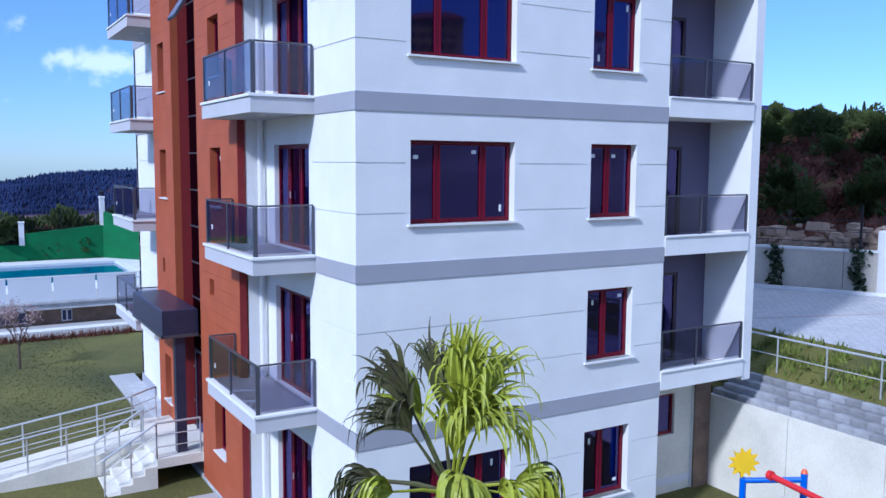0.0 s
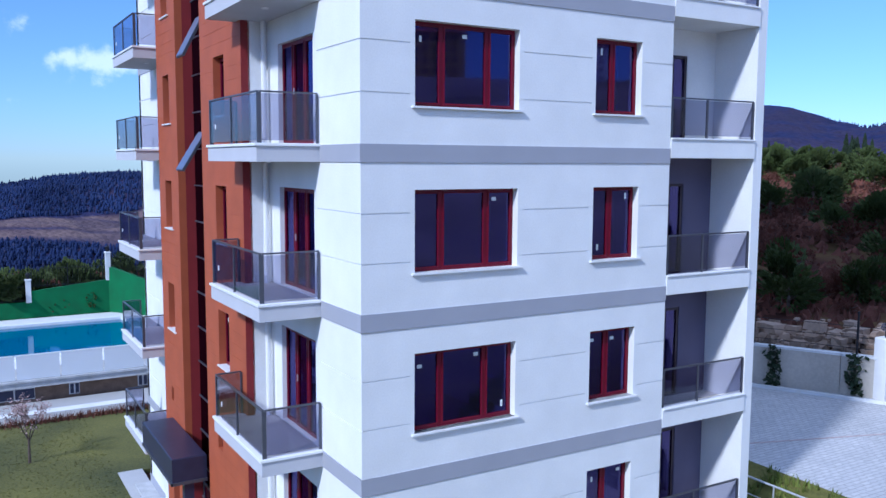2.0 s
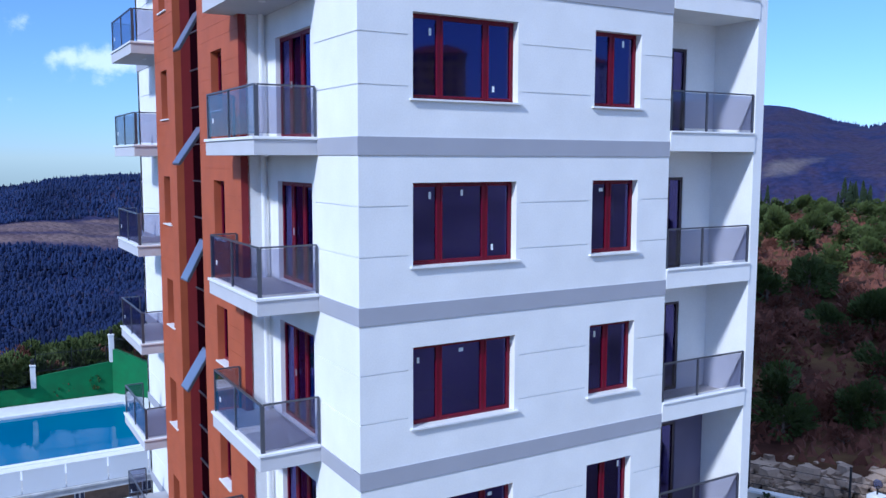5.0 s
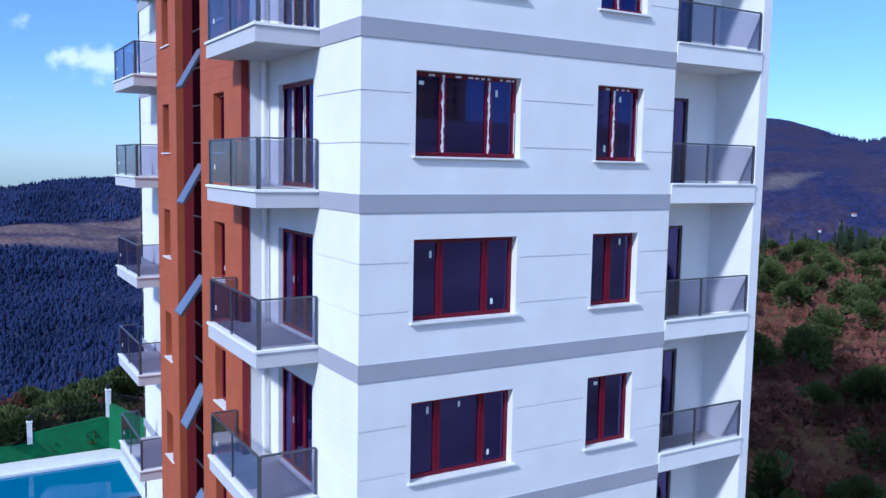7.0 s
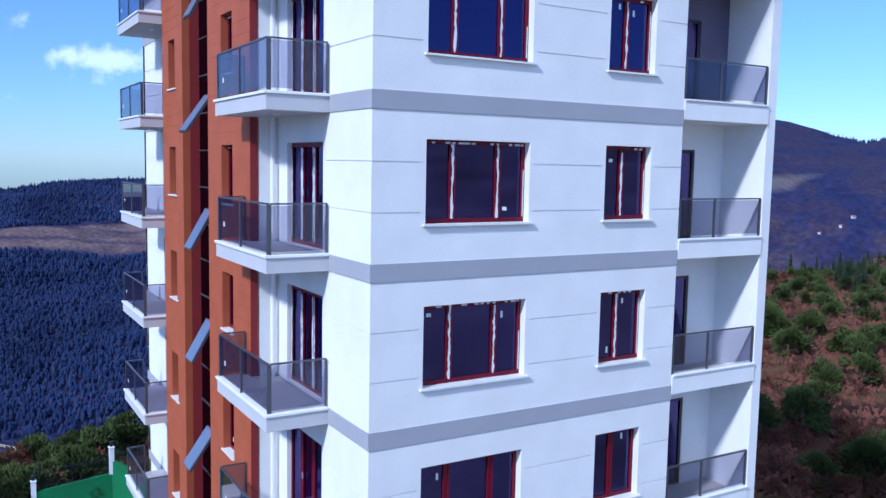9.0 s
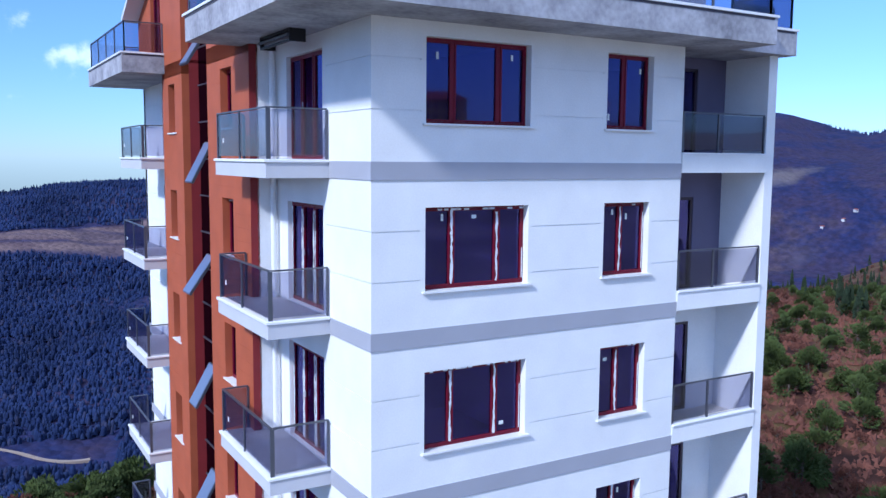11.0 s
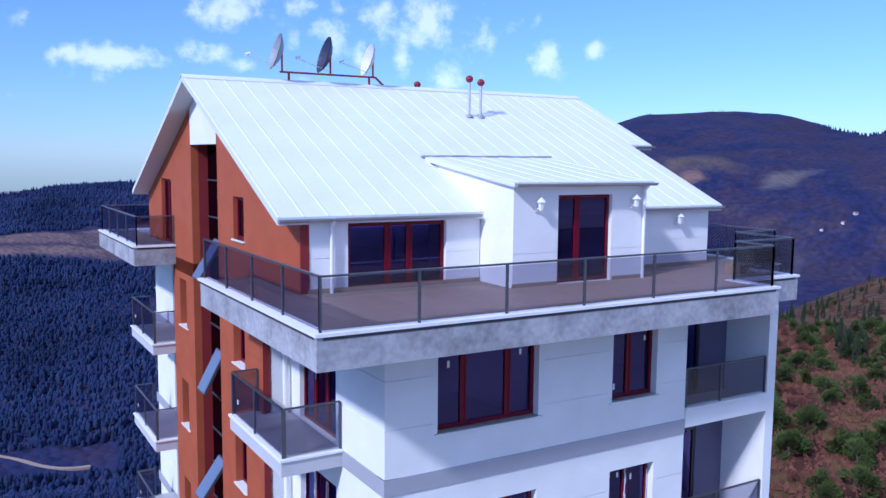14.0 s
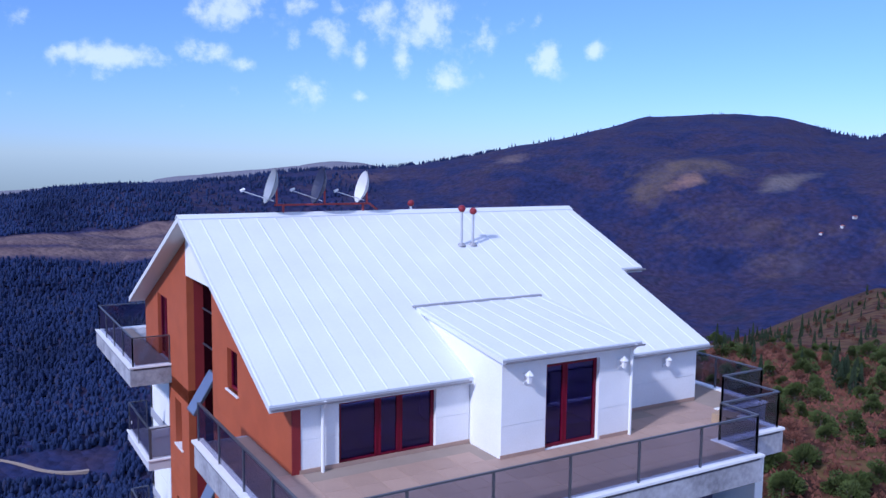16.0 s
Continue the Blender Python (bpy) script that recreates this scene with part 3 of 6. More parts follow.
# ---- loggias at the end of the front ----
def loggia(n):
    top = n == 10
    head = 2.46 if top else 2.8
    b = part("loggia", Shape().box(7.36, 10.04, -0.03, 1.44, -0.2, 0.0).box(7.36, 10.04, -0.03, 0.12, 0.0, 0.2), PLASTER, house, "recessed balcony with smoked glass balustrade")
    part("coping", Shape().box(7.37, 10.03, -0.06, 0.15, 0.2, 0.235, 0.008), SILL, b)
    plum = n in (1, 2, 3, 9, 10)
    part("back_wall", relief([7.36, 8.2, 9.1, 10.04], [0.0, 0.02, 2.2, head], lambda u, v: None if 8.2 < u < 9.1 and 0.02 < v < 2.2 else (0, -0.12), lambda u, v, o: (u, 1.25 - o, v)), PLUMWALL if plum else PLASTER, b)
    door = part("loggia_door", Shape().ring(8.2, 9.1, 0.02, 2.2, 0.07, 1.27, 1.36), LOGGIAFRAME, b)
    part("door_stile", Shape().box(8.62, 8.69, 1.28, 1.35, 0.09, 2.13), LOGGIAFRAME, b)
    part("pane", Shape().box(8.26, 9.04, 1.3, 1.31, 0.08, 2.14), PANE, b)
    part("floor_tiles", Shape().box(7.36, 10.04, 0.12, 1.25, 0.0, 0.012), BALCFLOOR, b)
    rail_run(b, (7.42, 0.045), (10.0, 0.045), 0.28, 1.08, [0, 0.42, 1])
    b.location = (0, 0, n * H)
    return b


for n in range(1, 11):
    loggia(n)
part("end_pier", Shape().box(10.04, NX, 0.0, 1.46, 2.7, 32.45, 0.0), PLASTER, house)
part("loggia_side", Shape().box(7.1, 7.352, 0.25, 1.45, -0.3, 32.45), PLASTER, house)
# the open undercroft below the lowest loggia
part("undercroft_wall", relief([7.36, 8.6, 9.45, 10.3], [-0.6, 1.05, 2.1, 2.78], lambda u, v: None if 8.6 < u < 9.45 and 1.05 < v < 2.1 else (0, -0.2), lambda u, v, o: (u, 1.52 - o, v)), PALECONC, house)
uw = part("window", Shape().box(8.6, 8.67, 1.6, 1.66, 1.05, 2.1).box(9.38, 9.45, 1.6, 1.66, 1.05, 2.1).box(8.67, 9.38, 1.6, 1.66, 1.05, 1.12).box(8.67, 9.38, 1.6, 1.66, 2.03, 2.1), FRAME, house)
part("pane", Shape().box(8.66, 9.39, 1.62, 1.63, 1.11, 2.04), PANE, uw)


# ---- stair glazing with open vents ----
stair = part("stair_glazing", Shape().box(-0.14, -0.12, Y2, Y3, -0.3, 36.4), STAIRGLASS, house, "dark glazed stair strip")
for k in range(37):
    part("transom", Shape().box(-0.175, -0.141, Y2, Y3, k * 1.0 - 0.018, k * 1.0 + 0.018), METAL, stair)
part("mullion", Shape().box(-0.18, -0.141, 9.3, 9.35, -0.3, 36.4), METAL, stair)
sash = Shape().box(-0.03, 0.03, -0.36, 0.36, -1.2, 0.0)
sash_pane = Shape().box(-0.045, -0.03, -0.33, 0.33, -1.17, -0.03)
GREYSASH = material("grey_blue_sash", (0.17, 0.21, 0.32), 0.3, 0.3, var=0.08)
me_sash, me_pane = sash.mesh("vent_sash", METAL), sash_pane.mesh("sash_glass", GREYSASH)
for n in range(4, 12):
    o = new("vent_sash", me_sash)
    o.parent, o.matrix_basis = house, pose(-0.2, 9.4, n * H + 0.44, 0, 31 + 4 * math.sin(2.3 * n), 0)
    g = new("sash_glass", me_pane)
    g.parent = o


# ---- roof terrace ----
outline = [(-1.78, -1.3), (8.6, -1.3), (8.6, -0.3), (10.55, -0.3), (10.55, 1.35), (12.0, 1.35), (12.0, 17.2), (10.3, 17.2), (10.3, 18.9),
           (-1.78, 18.9), (-1.78, 12.6), (0.2, 12.6), (0.2, 5.28), (-1.78, 5.28)]
terrace = part("roof_terrace", Shape().prism(outline, 32.45, 32.985), STAINED, house, "weathered concrete terrace slab")
# tan floor tiles, one by one where the eye comes near
TILE = 0.6
TILEJOINT = material("tile_mortar", (0.30, 0.24, 0.20), 0.9, var=0.1)
for x0, x1, y0, y1 in ((-1.6, 8.45, -1.1, 2.4), (8.45, 10.4, -0.12, 2.4), (-1.6, BX, 2.4, 5.15), (10.4, 11.8, 1.5, 15), (-1.6, BX, 12.75, 18.7)):
    part("terrace_floor", Shape().box(x0, x1, y0, y1, 32.985, 33.0), TILEJOINT, terrace)
front_pts = [(-1.78, 5.28), (-1.78, -1.3), (8.6, -1.3), (8.6, -0.3), (10.55, -0.3), (10.55, 1.35), (12.0, 1.35), (12.0, 9.0)]
back_pts = [(-0.62, 12.6), (-1.78, 12.6), (-1.78, 18.9), (2.0, 18.9)]


def offset_run(pts, d):
    """The line through pts moved inwards (to its left) by d."""
    res = []
    for i, p in enumerate(pts):
        dirs = []
        if i:
            dirs.append((Vector(p) - Vector(pts[i - 1])).normalized())
        if i < len(pts) - 1:
            dirs.append((Vector(pts[i + 1]) - Vector(p)).normalized())
        nrm = Vector((0, 0))
        for q in dirs:
            nrm += Vector((-q.y, q.x))
        if len(dirs) == 2 and abs(dirs[0].dot(dirs[1])) < 0.1:
            res.append(Vector(p) + nrm * d)
        else:
            res.append(Vector(p) + nrm.normalized() * d)
    return res


for pts, side in ((front_pts, 1), (back_pts, 1)):
    inner = offset_run(pts, 0.1 * side if pts is front_pts else -0.1)
    for a, b in zip(inner, inner[1:]):
        d = (b - a).normalized() * 0.13
        part("coping", Shape().bar((a.x - d.x, a.y - d.y, 33.01), (b.x - d.x, b.y - d.y, 33.01), 0.26, 0.05), SILL, terrace, "white marble coping")
        o2 = (b - a).normalized()
        o2 = Vector((o2.y, -o2.x)) * (0.102 if pts is front_pts else -0.102)
        # thin dark bar along the slab edge, just below the coping
        part("drip_strip", Shape().bar((a.x + o2.x, a.y + o2.y, 32.955), (b.x + o2.x, b.y + o2.y, 32.955), 0.012, 0.045), COPINGLINE, terrace, "dark line under the coping")
        k = max(1, round((b - a).length / 1.62))
        rail_run(terrace, a, b, 33.05, 33.87, [i / k for i in range(k + 1)])
for x0, x1, y in ((-0.45, 3.5, 2.395), (7.13, 10.5, 2.395), (3.5, 4.66, 1.175), (6.2, 7.13, 1.175)):
    part("skirting", Shape().box(x0, x1, y, y + 0.023, 33.005, 33.09), TERRAFLOOR, terrace, "tan tile skirting")

# ---- attic ----
EZ, EY, RY, RZ = 34.52, 2.28, 9.3, 37.68
SLOPE = (RZ - EZ) / (RY - EY)


NOTCH = 5.75   # where the upper sheet steps out


def roof_z(y):
    return EZ + SLOPE * (y - EY) if y <= RY else RZ - SLOPE * (y - RY)


EY2 = 2 * RY - EY
part("wall_attic", relief([-0.42, 0.4, 2.66, 3.5], [33.0, 33.02, 33.68, 33.69, 34.36, 34.46], lambda u, v: None if 0.4 < u < 2.66 and 33.02 < v < 34.36 else ((-0.012 if 33.68 < v < 33.69 else 0), -0.2), lambda u, v, o: (u, 2.42 - o, v)), PLASTER, house)
part("wall_attic", relief([7.12, 10.52], [33.0, 33.68, 33.69, 34.46], lambda u, v: ((-0.012 if 33.68 < v < 33.69 else 0), -0.2), lambda u, v, o: (u, 2.42 - o, v)), PLASTER, house)
part("wall_attic", Shape().add([(10.52, 2.42, 33), (10.52, EY2, 33), (10.52, EY2, 34.4), (10.52, RY, RZ - 0.1), (10.52, 2.42, 34.45), (10.3, 2.42, 33), (10.3, EY2, 33), (10.3, EY2, 34.4), (10.3, RY, RZ - 0.1), (10.3, 2.42, 34.45)], [(0, 1, 2, 3, 4), (9, 8, 7, 6, 5)]), PLASTER, house)
ad = window("terrace_door", 2.26, 1.34, [0.92, 1.42], 0.1)
ad.parent, ad.matrix_basis = house, pose(0.4, 2.42, 33.02)

# clad gable in two halves, with a narrow window and a door opening
def gable(y0, y1, opening):
    w0, w1, z0, z1 = opening
    s = Shape()

    def col(a, b, za, zb):
        v = [(BX, a, za), (BX, b, za), (BX, b, zb[1]), (BX, a, zb[0]), (BX + 0.2, a, za), (BX + 0.2, b, za), (BX + 0.2, b, zb[1]), (BX + 0.2, a, zb[0])]
        s.add(v, [(3, 2, 1, 0), (4, 5, 6, 7), (0, 1, 5, 4), (1, 2, 6, 5), (2, 3, 7, 6), (3, 0, 4, 7)])
    under = lambda y: roof_z(y) - 0.16
    for a, b in ((y0, w0), (w1, y1)):
        if b <= a:
            continue
        cuts = [a, *[y for y in (RY,) if a < y < b], b]
        for p, q in zip(cuts, cuts[1:]):
            col(p, q, 32.986, (under(p), under(q)))
    if z0 > 33.0:
        col(w0, w1, 32.986, (z0, z0))
    col(w0, w1, z1, (under(w0), under(w1)))
    return s


part("cladding_gable", gable(2.44, Y2, (5.95, 6.75, 33.72, 34.72)), BROWN, house)
part("cladding_gable", gable(Y3, 16.2, (13.0, 14.3, 33.0, 34.95)), BROWN, house)
for y0, y1 in ((Y1, Y2), (Y3, Y4)):
    part("cladding", Shape().box(BX, BX + 0.2, y0, y1, 32.3, 32.984), BROWN, house)
part("cladding_return", Shape().box(BX + 0.002, -0.42, 2.405, 2.437, 32.99, 34.35), SHADEDRED, house)
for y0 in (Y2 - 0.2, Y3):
    part("cladding_return", Shape().box(BX + 0.2, 0.3, y0, y0 + 0.2, 32.6, 36.9), SHADEDRED, house)
gw = window("window", 0.8, 1.0, [], 0.1)
gw.parent, gw.matrix_basis = house, pose(BX, 6.75, 33.72, 0, 0, -90)
gs = new("window_sill", clad_sill); gs.parent = gw
gd = window("terrace_door", 1.3, 1.95, [0.65], 0.1)
gd.parent, gd.matrix_basis = house, pose(BX, 14.3, 33.0, 0, 0, -90)

# dormer
DX0, DX1, DY = 3.52, 7.12, 1.2
part("dormer_wall", relief([DX0, 4.67, 6.15, DX1], [33.0, 33.02, 33.7, 33.71, 34.9, 35.12], lambda u, v: None if 4.67 < u < 6.15 and 33.02 < v < 34.9 else ((-0.012 if 33.7 < v < 33.71 else 0), -0.2), lambda u, v, o: (u, DY - o, v)), PLASTER, house)
for x0 in (DX0 + 0.002, DX1 - 0.202):
    v = [(x, y, z) for x in (x0, x0 + 0.2) for y, z in ((DY + 0.2, 33.0), (4.7, 33.0), (4.7, 35.55), (DY + 0.2, 35.12))]
    part("dormer_cheek", Shape().add(v, [(0, 1, 2, 3), (7, 6, 5, 4), (0, 4, 5, 1), (1, 5, 6, 2), (2, 6, 7, 3), (3, 7, 4, 0)]), PLASTER, house)
dd = window("terrace_door", 1.48, 1.88, [0.58], 0.1)
dd.parent, dd.matrix_basis = house, pose(4.67, DY, 33.02)

# roof sheets with raised seams
def sheet(y0, y1, x0, x1, t=0.15):
    z0, z1 = roof_z(y0), roof_z(y1)
    return Shape().along_x([(y0, z0 - t), (y1, z1 - t), (y1, z1), (y0, z0)], x0, x1)


roof = part("roof", sheet(EY, NOTCH, -1.1, 10.85), ROOFWHITE, house, "white standing-seam metal roof")
part("roof_sheet", sheet(NOTCH, RY, -1.1, 11.7), ROOFWHITE, roof)
part("roof_sheet", sheet(RY, EY2, -1.1, 11.7), ROOFWHITE, roof)
part("ridge_cap", Shape().along_x([(RY - 0.2, RZ - 0.085), (RY, RZ + 0.012), (RY + 0.2, RZ - 0.085), (RY + 0.2, RZ - 0.06), (RY, RZ + 0.04), (RY - 0.2, RZ - 0.06)], -1.12, 11.72), ROOFWHITE, roof)
for k in range(27):
    x = -1.06 + 0.5 * k
    if x < 11.65:
        y0 = EY if x < 10.82 else NOTCH
        for ya, yb in ((y0, RY - 0.21), (RY + 0.21, EY2)):
            za, zb = roof_z(ya), roof_z(yb)
            part("seam", Shape().add([(x + d, y, z) for y, z in ((ya, za), (yb, zb)) for d, z in ((-0.03, z), (0.03, z), (0.016, z + 0.011), (-0.016, z + 0.011))], [(3, 2, 1, 0), (4, 5, 6, 7), (0, 1, 5, 4), (1, 2, 6, 5), (2, 3, 7, 6), (3, 0, 4, 7)]), ROOFWHITE, roof)
dz0, dz1, dy0, dy1 = 35.18, roof_z(4.74) + 0.05, DY - 0.16, 4.74
part("dormer_roof", Shape().along_x([(dy0, dz0 - 0.1), (dy1, dz1 - 0.1), (dy1, dz1), (dy0, dz0)], DX0 - 0.1, DX1 + 0.12), ROOFWHITE, roof)
for k in range(8):
    x = DX0 + 0.04 + 0.5 * k
    part("seam", Shape().add([(x + d, y, z) for y, z in ((dy0, dz0), (dy1, dz1)) for d, z in ((-0.03, z), (0.03, z), (0.016, z + 0.011), (-0.016, z + 0.011))], [(3, 2, 1, 0), (4, 5, 6, 7), (0, 1, 5, 4), (1, 2, 6, 5), (2, 3, 7, 6), (3, 0, 4, 7)]), ROOFWHITE, roof)
for k in range(9):
    part("flashing", Shape().box(DX0 - 0.16 + k * 0.425, DX0 + 0.255 + k * 0.425, 4.7 + (k % 2) * 0.02, 4.82, dz1 - 0.01, dz1 + 0.035 + (k % 3) * 0.006, 0.006), GUTTER, roof, "crimped grey flashing strip")
part("fascia_box", Shape().add([(x, y, z) for x in (BX - 0.01, 0.2) for y, z in ((Y2 + 0.003, 35.95), (Y3 - 0.003, 35.95), (Y3 - 0.003, roof_z(Y3) - 0.16), (RY, RZ - 0.17), (Y2 + 0.003, roof_z(Y2) - 0.16))], [(4, 3, 2, 1, 0), (5, 6, 7, 8, 9), (0, 1, 6, 5)]), PLASTER, roof)


def gutter(x0, x1, y, z, r=0.065):
    s = Shape()
    pts = [(y + r * math.cos(a), z + r * math.sin(a)) for a in [math.pi + math.pi * i / 6 for i in range(7)]]
    pts += [(y + 0.8 * r * math.cos(a), z + 0.8 * r * math.sin(a)) for a in [2 * math.pi - math.pi * i / 6 for i in range(7)]]
    return s.along_x(pts, x0, x1)


part("gutter", gutter(-1.1, DX0 - 0.12, EY - 0.06, EZ - 0.04), GUTTER, roof)
part("gutter", gutter(DX1 + 0.14, 10.85, EY - 0.06, EZ - 0.04), GUTTER, roof)
part("gutter", gutter(DX0 - 0.1, DX1 + 0.12, dy0 - 0.06, dz0 - 0.03), GUTTER, roof)
part("gutter", gutter(11.0, 11.74, NOTCH - 0.06, roof_z(NOTCH) - 0.04), GUTTER, roof)
part("downpipe", Shape().tube((0.02, 2.34, 33.0), (0.02, 2.34, 34.3), 0.038, n=10).tube((0.02, 2.34, 34.3), (0.02, 2.2, 34.46), 0.038, n=10), PLASTER, roof)
part("downpipe", Shape().tube((7.03, 1.12, 33.0), (7.03, 1.12, 35.0), 0.038, n=10).tube((7.03, 1.12, 35.0), (7.03, 0.98, 35.12), 0.038, n=10), PLASTER, roof)
for x, y, z in ((4.1, DY, 34.72), (6.72, DY, 34.74), (9.35, 2.42, 34.2)):
    lamp = part("wall_lantern", Shape().box(x - 0.05, x + 0.05, y - 0.03, y, z - 0.16, z + 0.06).bar((x, y - 0.03, z - 0.1), (x, y - 0.16, z - 0.05), 0.03, 0.03), LANTERN, house, "white carriage wall lantern")
    part("lantern_cage", Shape().tube((x, y - 0.16, z - 0.12), (x, y - 0.16, z + 0.05), 0.045, 0.075, n=6), LANTERN, lamp)
    part("lantern_cap", Shape().tube((x, y - 0.16, z + 0.05), (x, y - 0.16, z + 0.15), 0.11, 0.015, n=6), LANTERN, lamp)


# ---- on the roof ----
def vent_pipe(x, y, base, top):
    t = thing("vent_pipe", "steel roof vent pipe with a red turbine cap", "vent pipe", "roof vents", at=pose(x, y, base))
    part("pipe", Shape().tube((0, 0, 0), (0, 0, top - base), 0.04, n=12), STEEL, t)
    s = Shape()
    for k in range(6):
        a, b = -math.pi / 2 + math.pi * k / 6, -math.pi / 2 + math.pi * (k + 1) / 6
        s.tube((0, 0, top - base + 0.08 + 0.1 * math.sin(a)), (0, 0, top - base + 0.08 + 0.1 * math.sin(b)), 0.1 * math.cos(a) + 0.01, 0.1 * math.cos(b) + 0.01, n=12)
    part("turbine_cap", s, CAPRED, t)
    part("flashing_collar", Shape().tube((0, 0, -0.02), (0, 0, 0.06), 0.13, 0.08, n=12), GUTTER, t)


vent_pipe(6.3, 7.35, roof_z(7.35), 37.76)
vent_pipe(6.68, 7.35, roof_z(7.35), 37.68)
vent_pipe(6.1, 10.0, roof_z(10.0), 37.78)
rack = thing("dish_rack", "red steel rack along the roof ridge", "rack", at=pose(0, 0, 0))
part("rail", Shape().bar((1.5, RY, 37.92), (4.35, RY, 37.92), 0.05, 0.05), REDPIPE, rack)
for x in (1.75, 4.15):
    part("leg", Shape().bar((x, RY, 37.68), (x, RY, 37.90), 0.05, 0.05), REDPIPE, rack)
part("brace", Shape().bar((4.35, RY, 37.92), (4.7, RY + 0.2, 37.72), 0.045, 0.045), REDPIPE, rack)


def dish(x, mat, label, size=0.5, z=38.43):
    t = thing("satellite_dish", label, "satellite dish", "satellite dishes", at=pose(x, RY - 0.05, z, 0, 0, -96))
    s = Shape()
    rings, seg = 5, 20
    pts = [(0, 0.0, 0)]
    for i in range(1, rings + 1):
        r = size * i / rings
        for k in range(seg):
            a = 2 * math.pi * k / seg
            pts.append((r * 0.92 * math.cos(a), -0.42 * r * r / size * 0.9 + 0.12, r * math.sin(a)))
    pts[0] = (0, 0.12, 0)
    faces = [(0, 1 + k, 1 + (k + 1) % seg) for k in range(seg)]
    for i in range(rings - 1):
        faces += [(1 + i * seg + k, 1 + (i + 1) * seg + k, 1 + (i + 1) * seg + (k + 1) % seg, 1 + i * seg + (k + 1) % seg) for k in range(seg)]
    s.add(pts, faces)
    back = [(p[0], p[1] + 0.015, p[2]) for p in pts]
    s.add(back, [f[::-1] for f in faces])
    d = part("reflector", s, mat, t)
    d.rotation_euler = (radians(-17), 0, 0)
    part("feed_arm", Shape().tube((0, 0.05, -size * 0.8), (0, -0.8, -0.12), 0.014, n=6), STEEL, t)
    part("feed_horn", Shape().tube((0, -0.85, -0.12), (0, -0.73, -0.06), 0.045, 0.03, n=10), LANTERN, t)
    part("bracket", Shape().bar((0, 0.12, 37.92 - z), (0, 0.12, 0.05), 0.045, 0.045), REDPIPE, t)


dish(1.42, DISHGREY, "grey satellite dish on the ridge rack")
dish(2.82, DISHDARK, "dark blue satellite dish on the ridge rack", 0.52)
dish(4.12, DISHPALE, "pale satellite dish on the ridge rack", 0.47, 38.39)


awning = thing("rolled_awning", "rolled grey awning in a black frame under the terrace slab", "awning", at=pose(-0.5, 2.95, 32.33))
part("frame", Shape().box(-0.16, 0.16, -0.85, -0.80, -0.12, 0.119).box(-0.16, 0.16, 0.80, 0.85, -0.12, 0.119).box(-0.16, 0.16, -0.80, 0.80, 0.08, 0.119).box(-0.16, -0.12, -0.80, 0.80, -0.12, -0.08), BLACK, awning)
part("roller", Shape().tube((-0.02, -0.79, -0.01), (-0.02, 0.79, -0.01), 0.075, n=14), GREYBAND, awning)
part("front_bar", Shape().box(-0.2, -0.161, -0.84, 0.84, -0.03, 0.02), METAL, awning)


# ---- land ----
def lerp_table(t, x):
    if x <= t[0][0]:
        return t[0][1]
    for (a, p), (b, q) in zip(t, t[1:]):
        if x <= b:
            k = (x - a) / (b - a)
            return p + (q - p) * k
    return t[-1][1]


OX, OY = -6.2, -13.1
LEFT = [(0, -0.62), (58, -0.62), (64, 1.2), (76, 0.0), (120, -20), (250, -78), (400, -132), (550, -161), (700, -150), (900, -116), (1120, -74)]
RIGHT = [(0, -0.62), (34.5, -0.62), (36.5, 4.6), (45, 6.0), (60, 8.6), (90, 11.0), (120, 11.0), (200, 8), (300, 0), (365, -6), (520, -75), (800, -165), (1100, -140), (1500, -30)]
# how high the far crest stands, and how far off, by compass angle
CREST = [(-180, -40), (0, -36), (3, -28), (6, -16), (10, -12), (13, -12), (17, -3), (20, 4), (27, 13), (33, 50), (38, 88), (41, 114), (44, 142), (49, 152), (52, 148), (55, 116), (57, 98), (60, 125), (75, 150), (180, -20)]
CRESTD = [(-180, 1500), (0, 1470), (13, 1500), (27, 1900), (38, 2200), (45, 2300), (60, 2350), (180, 1800)]


def smooth(t):
    t = min(1, max(0, t))
    return t * t * (3 - 2 * t)


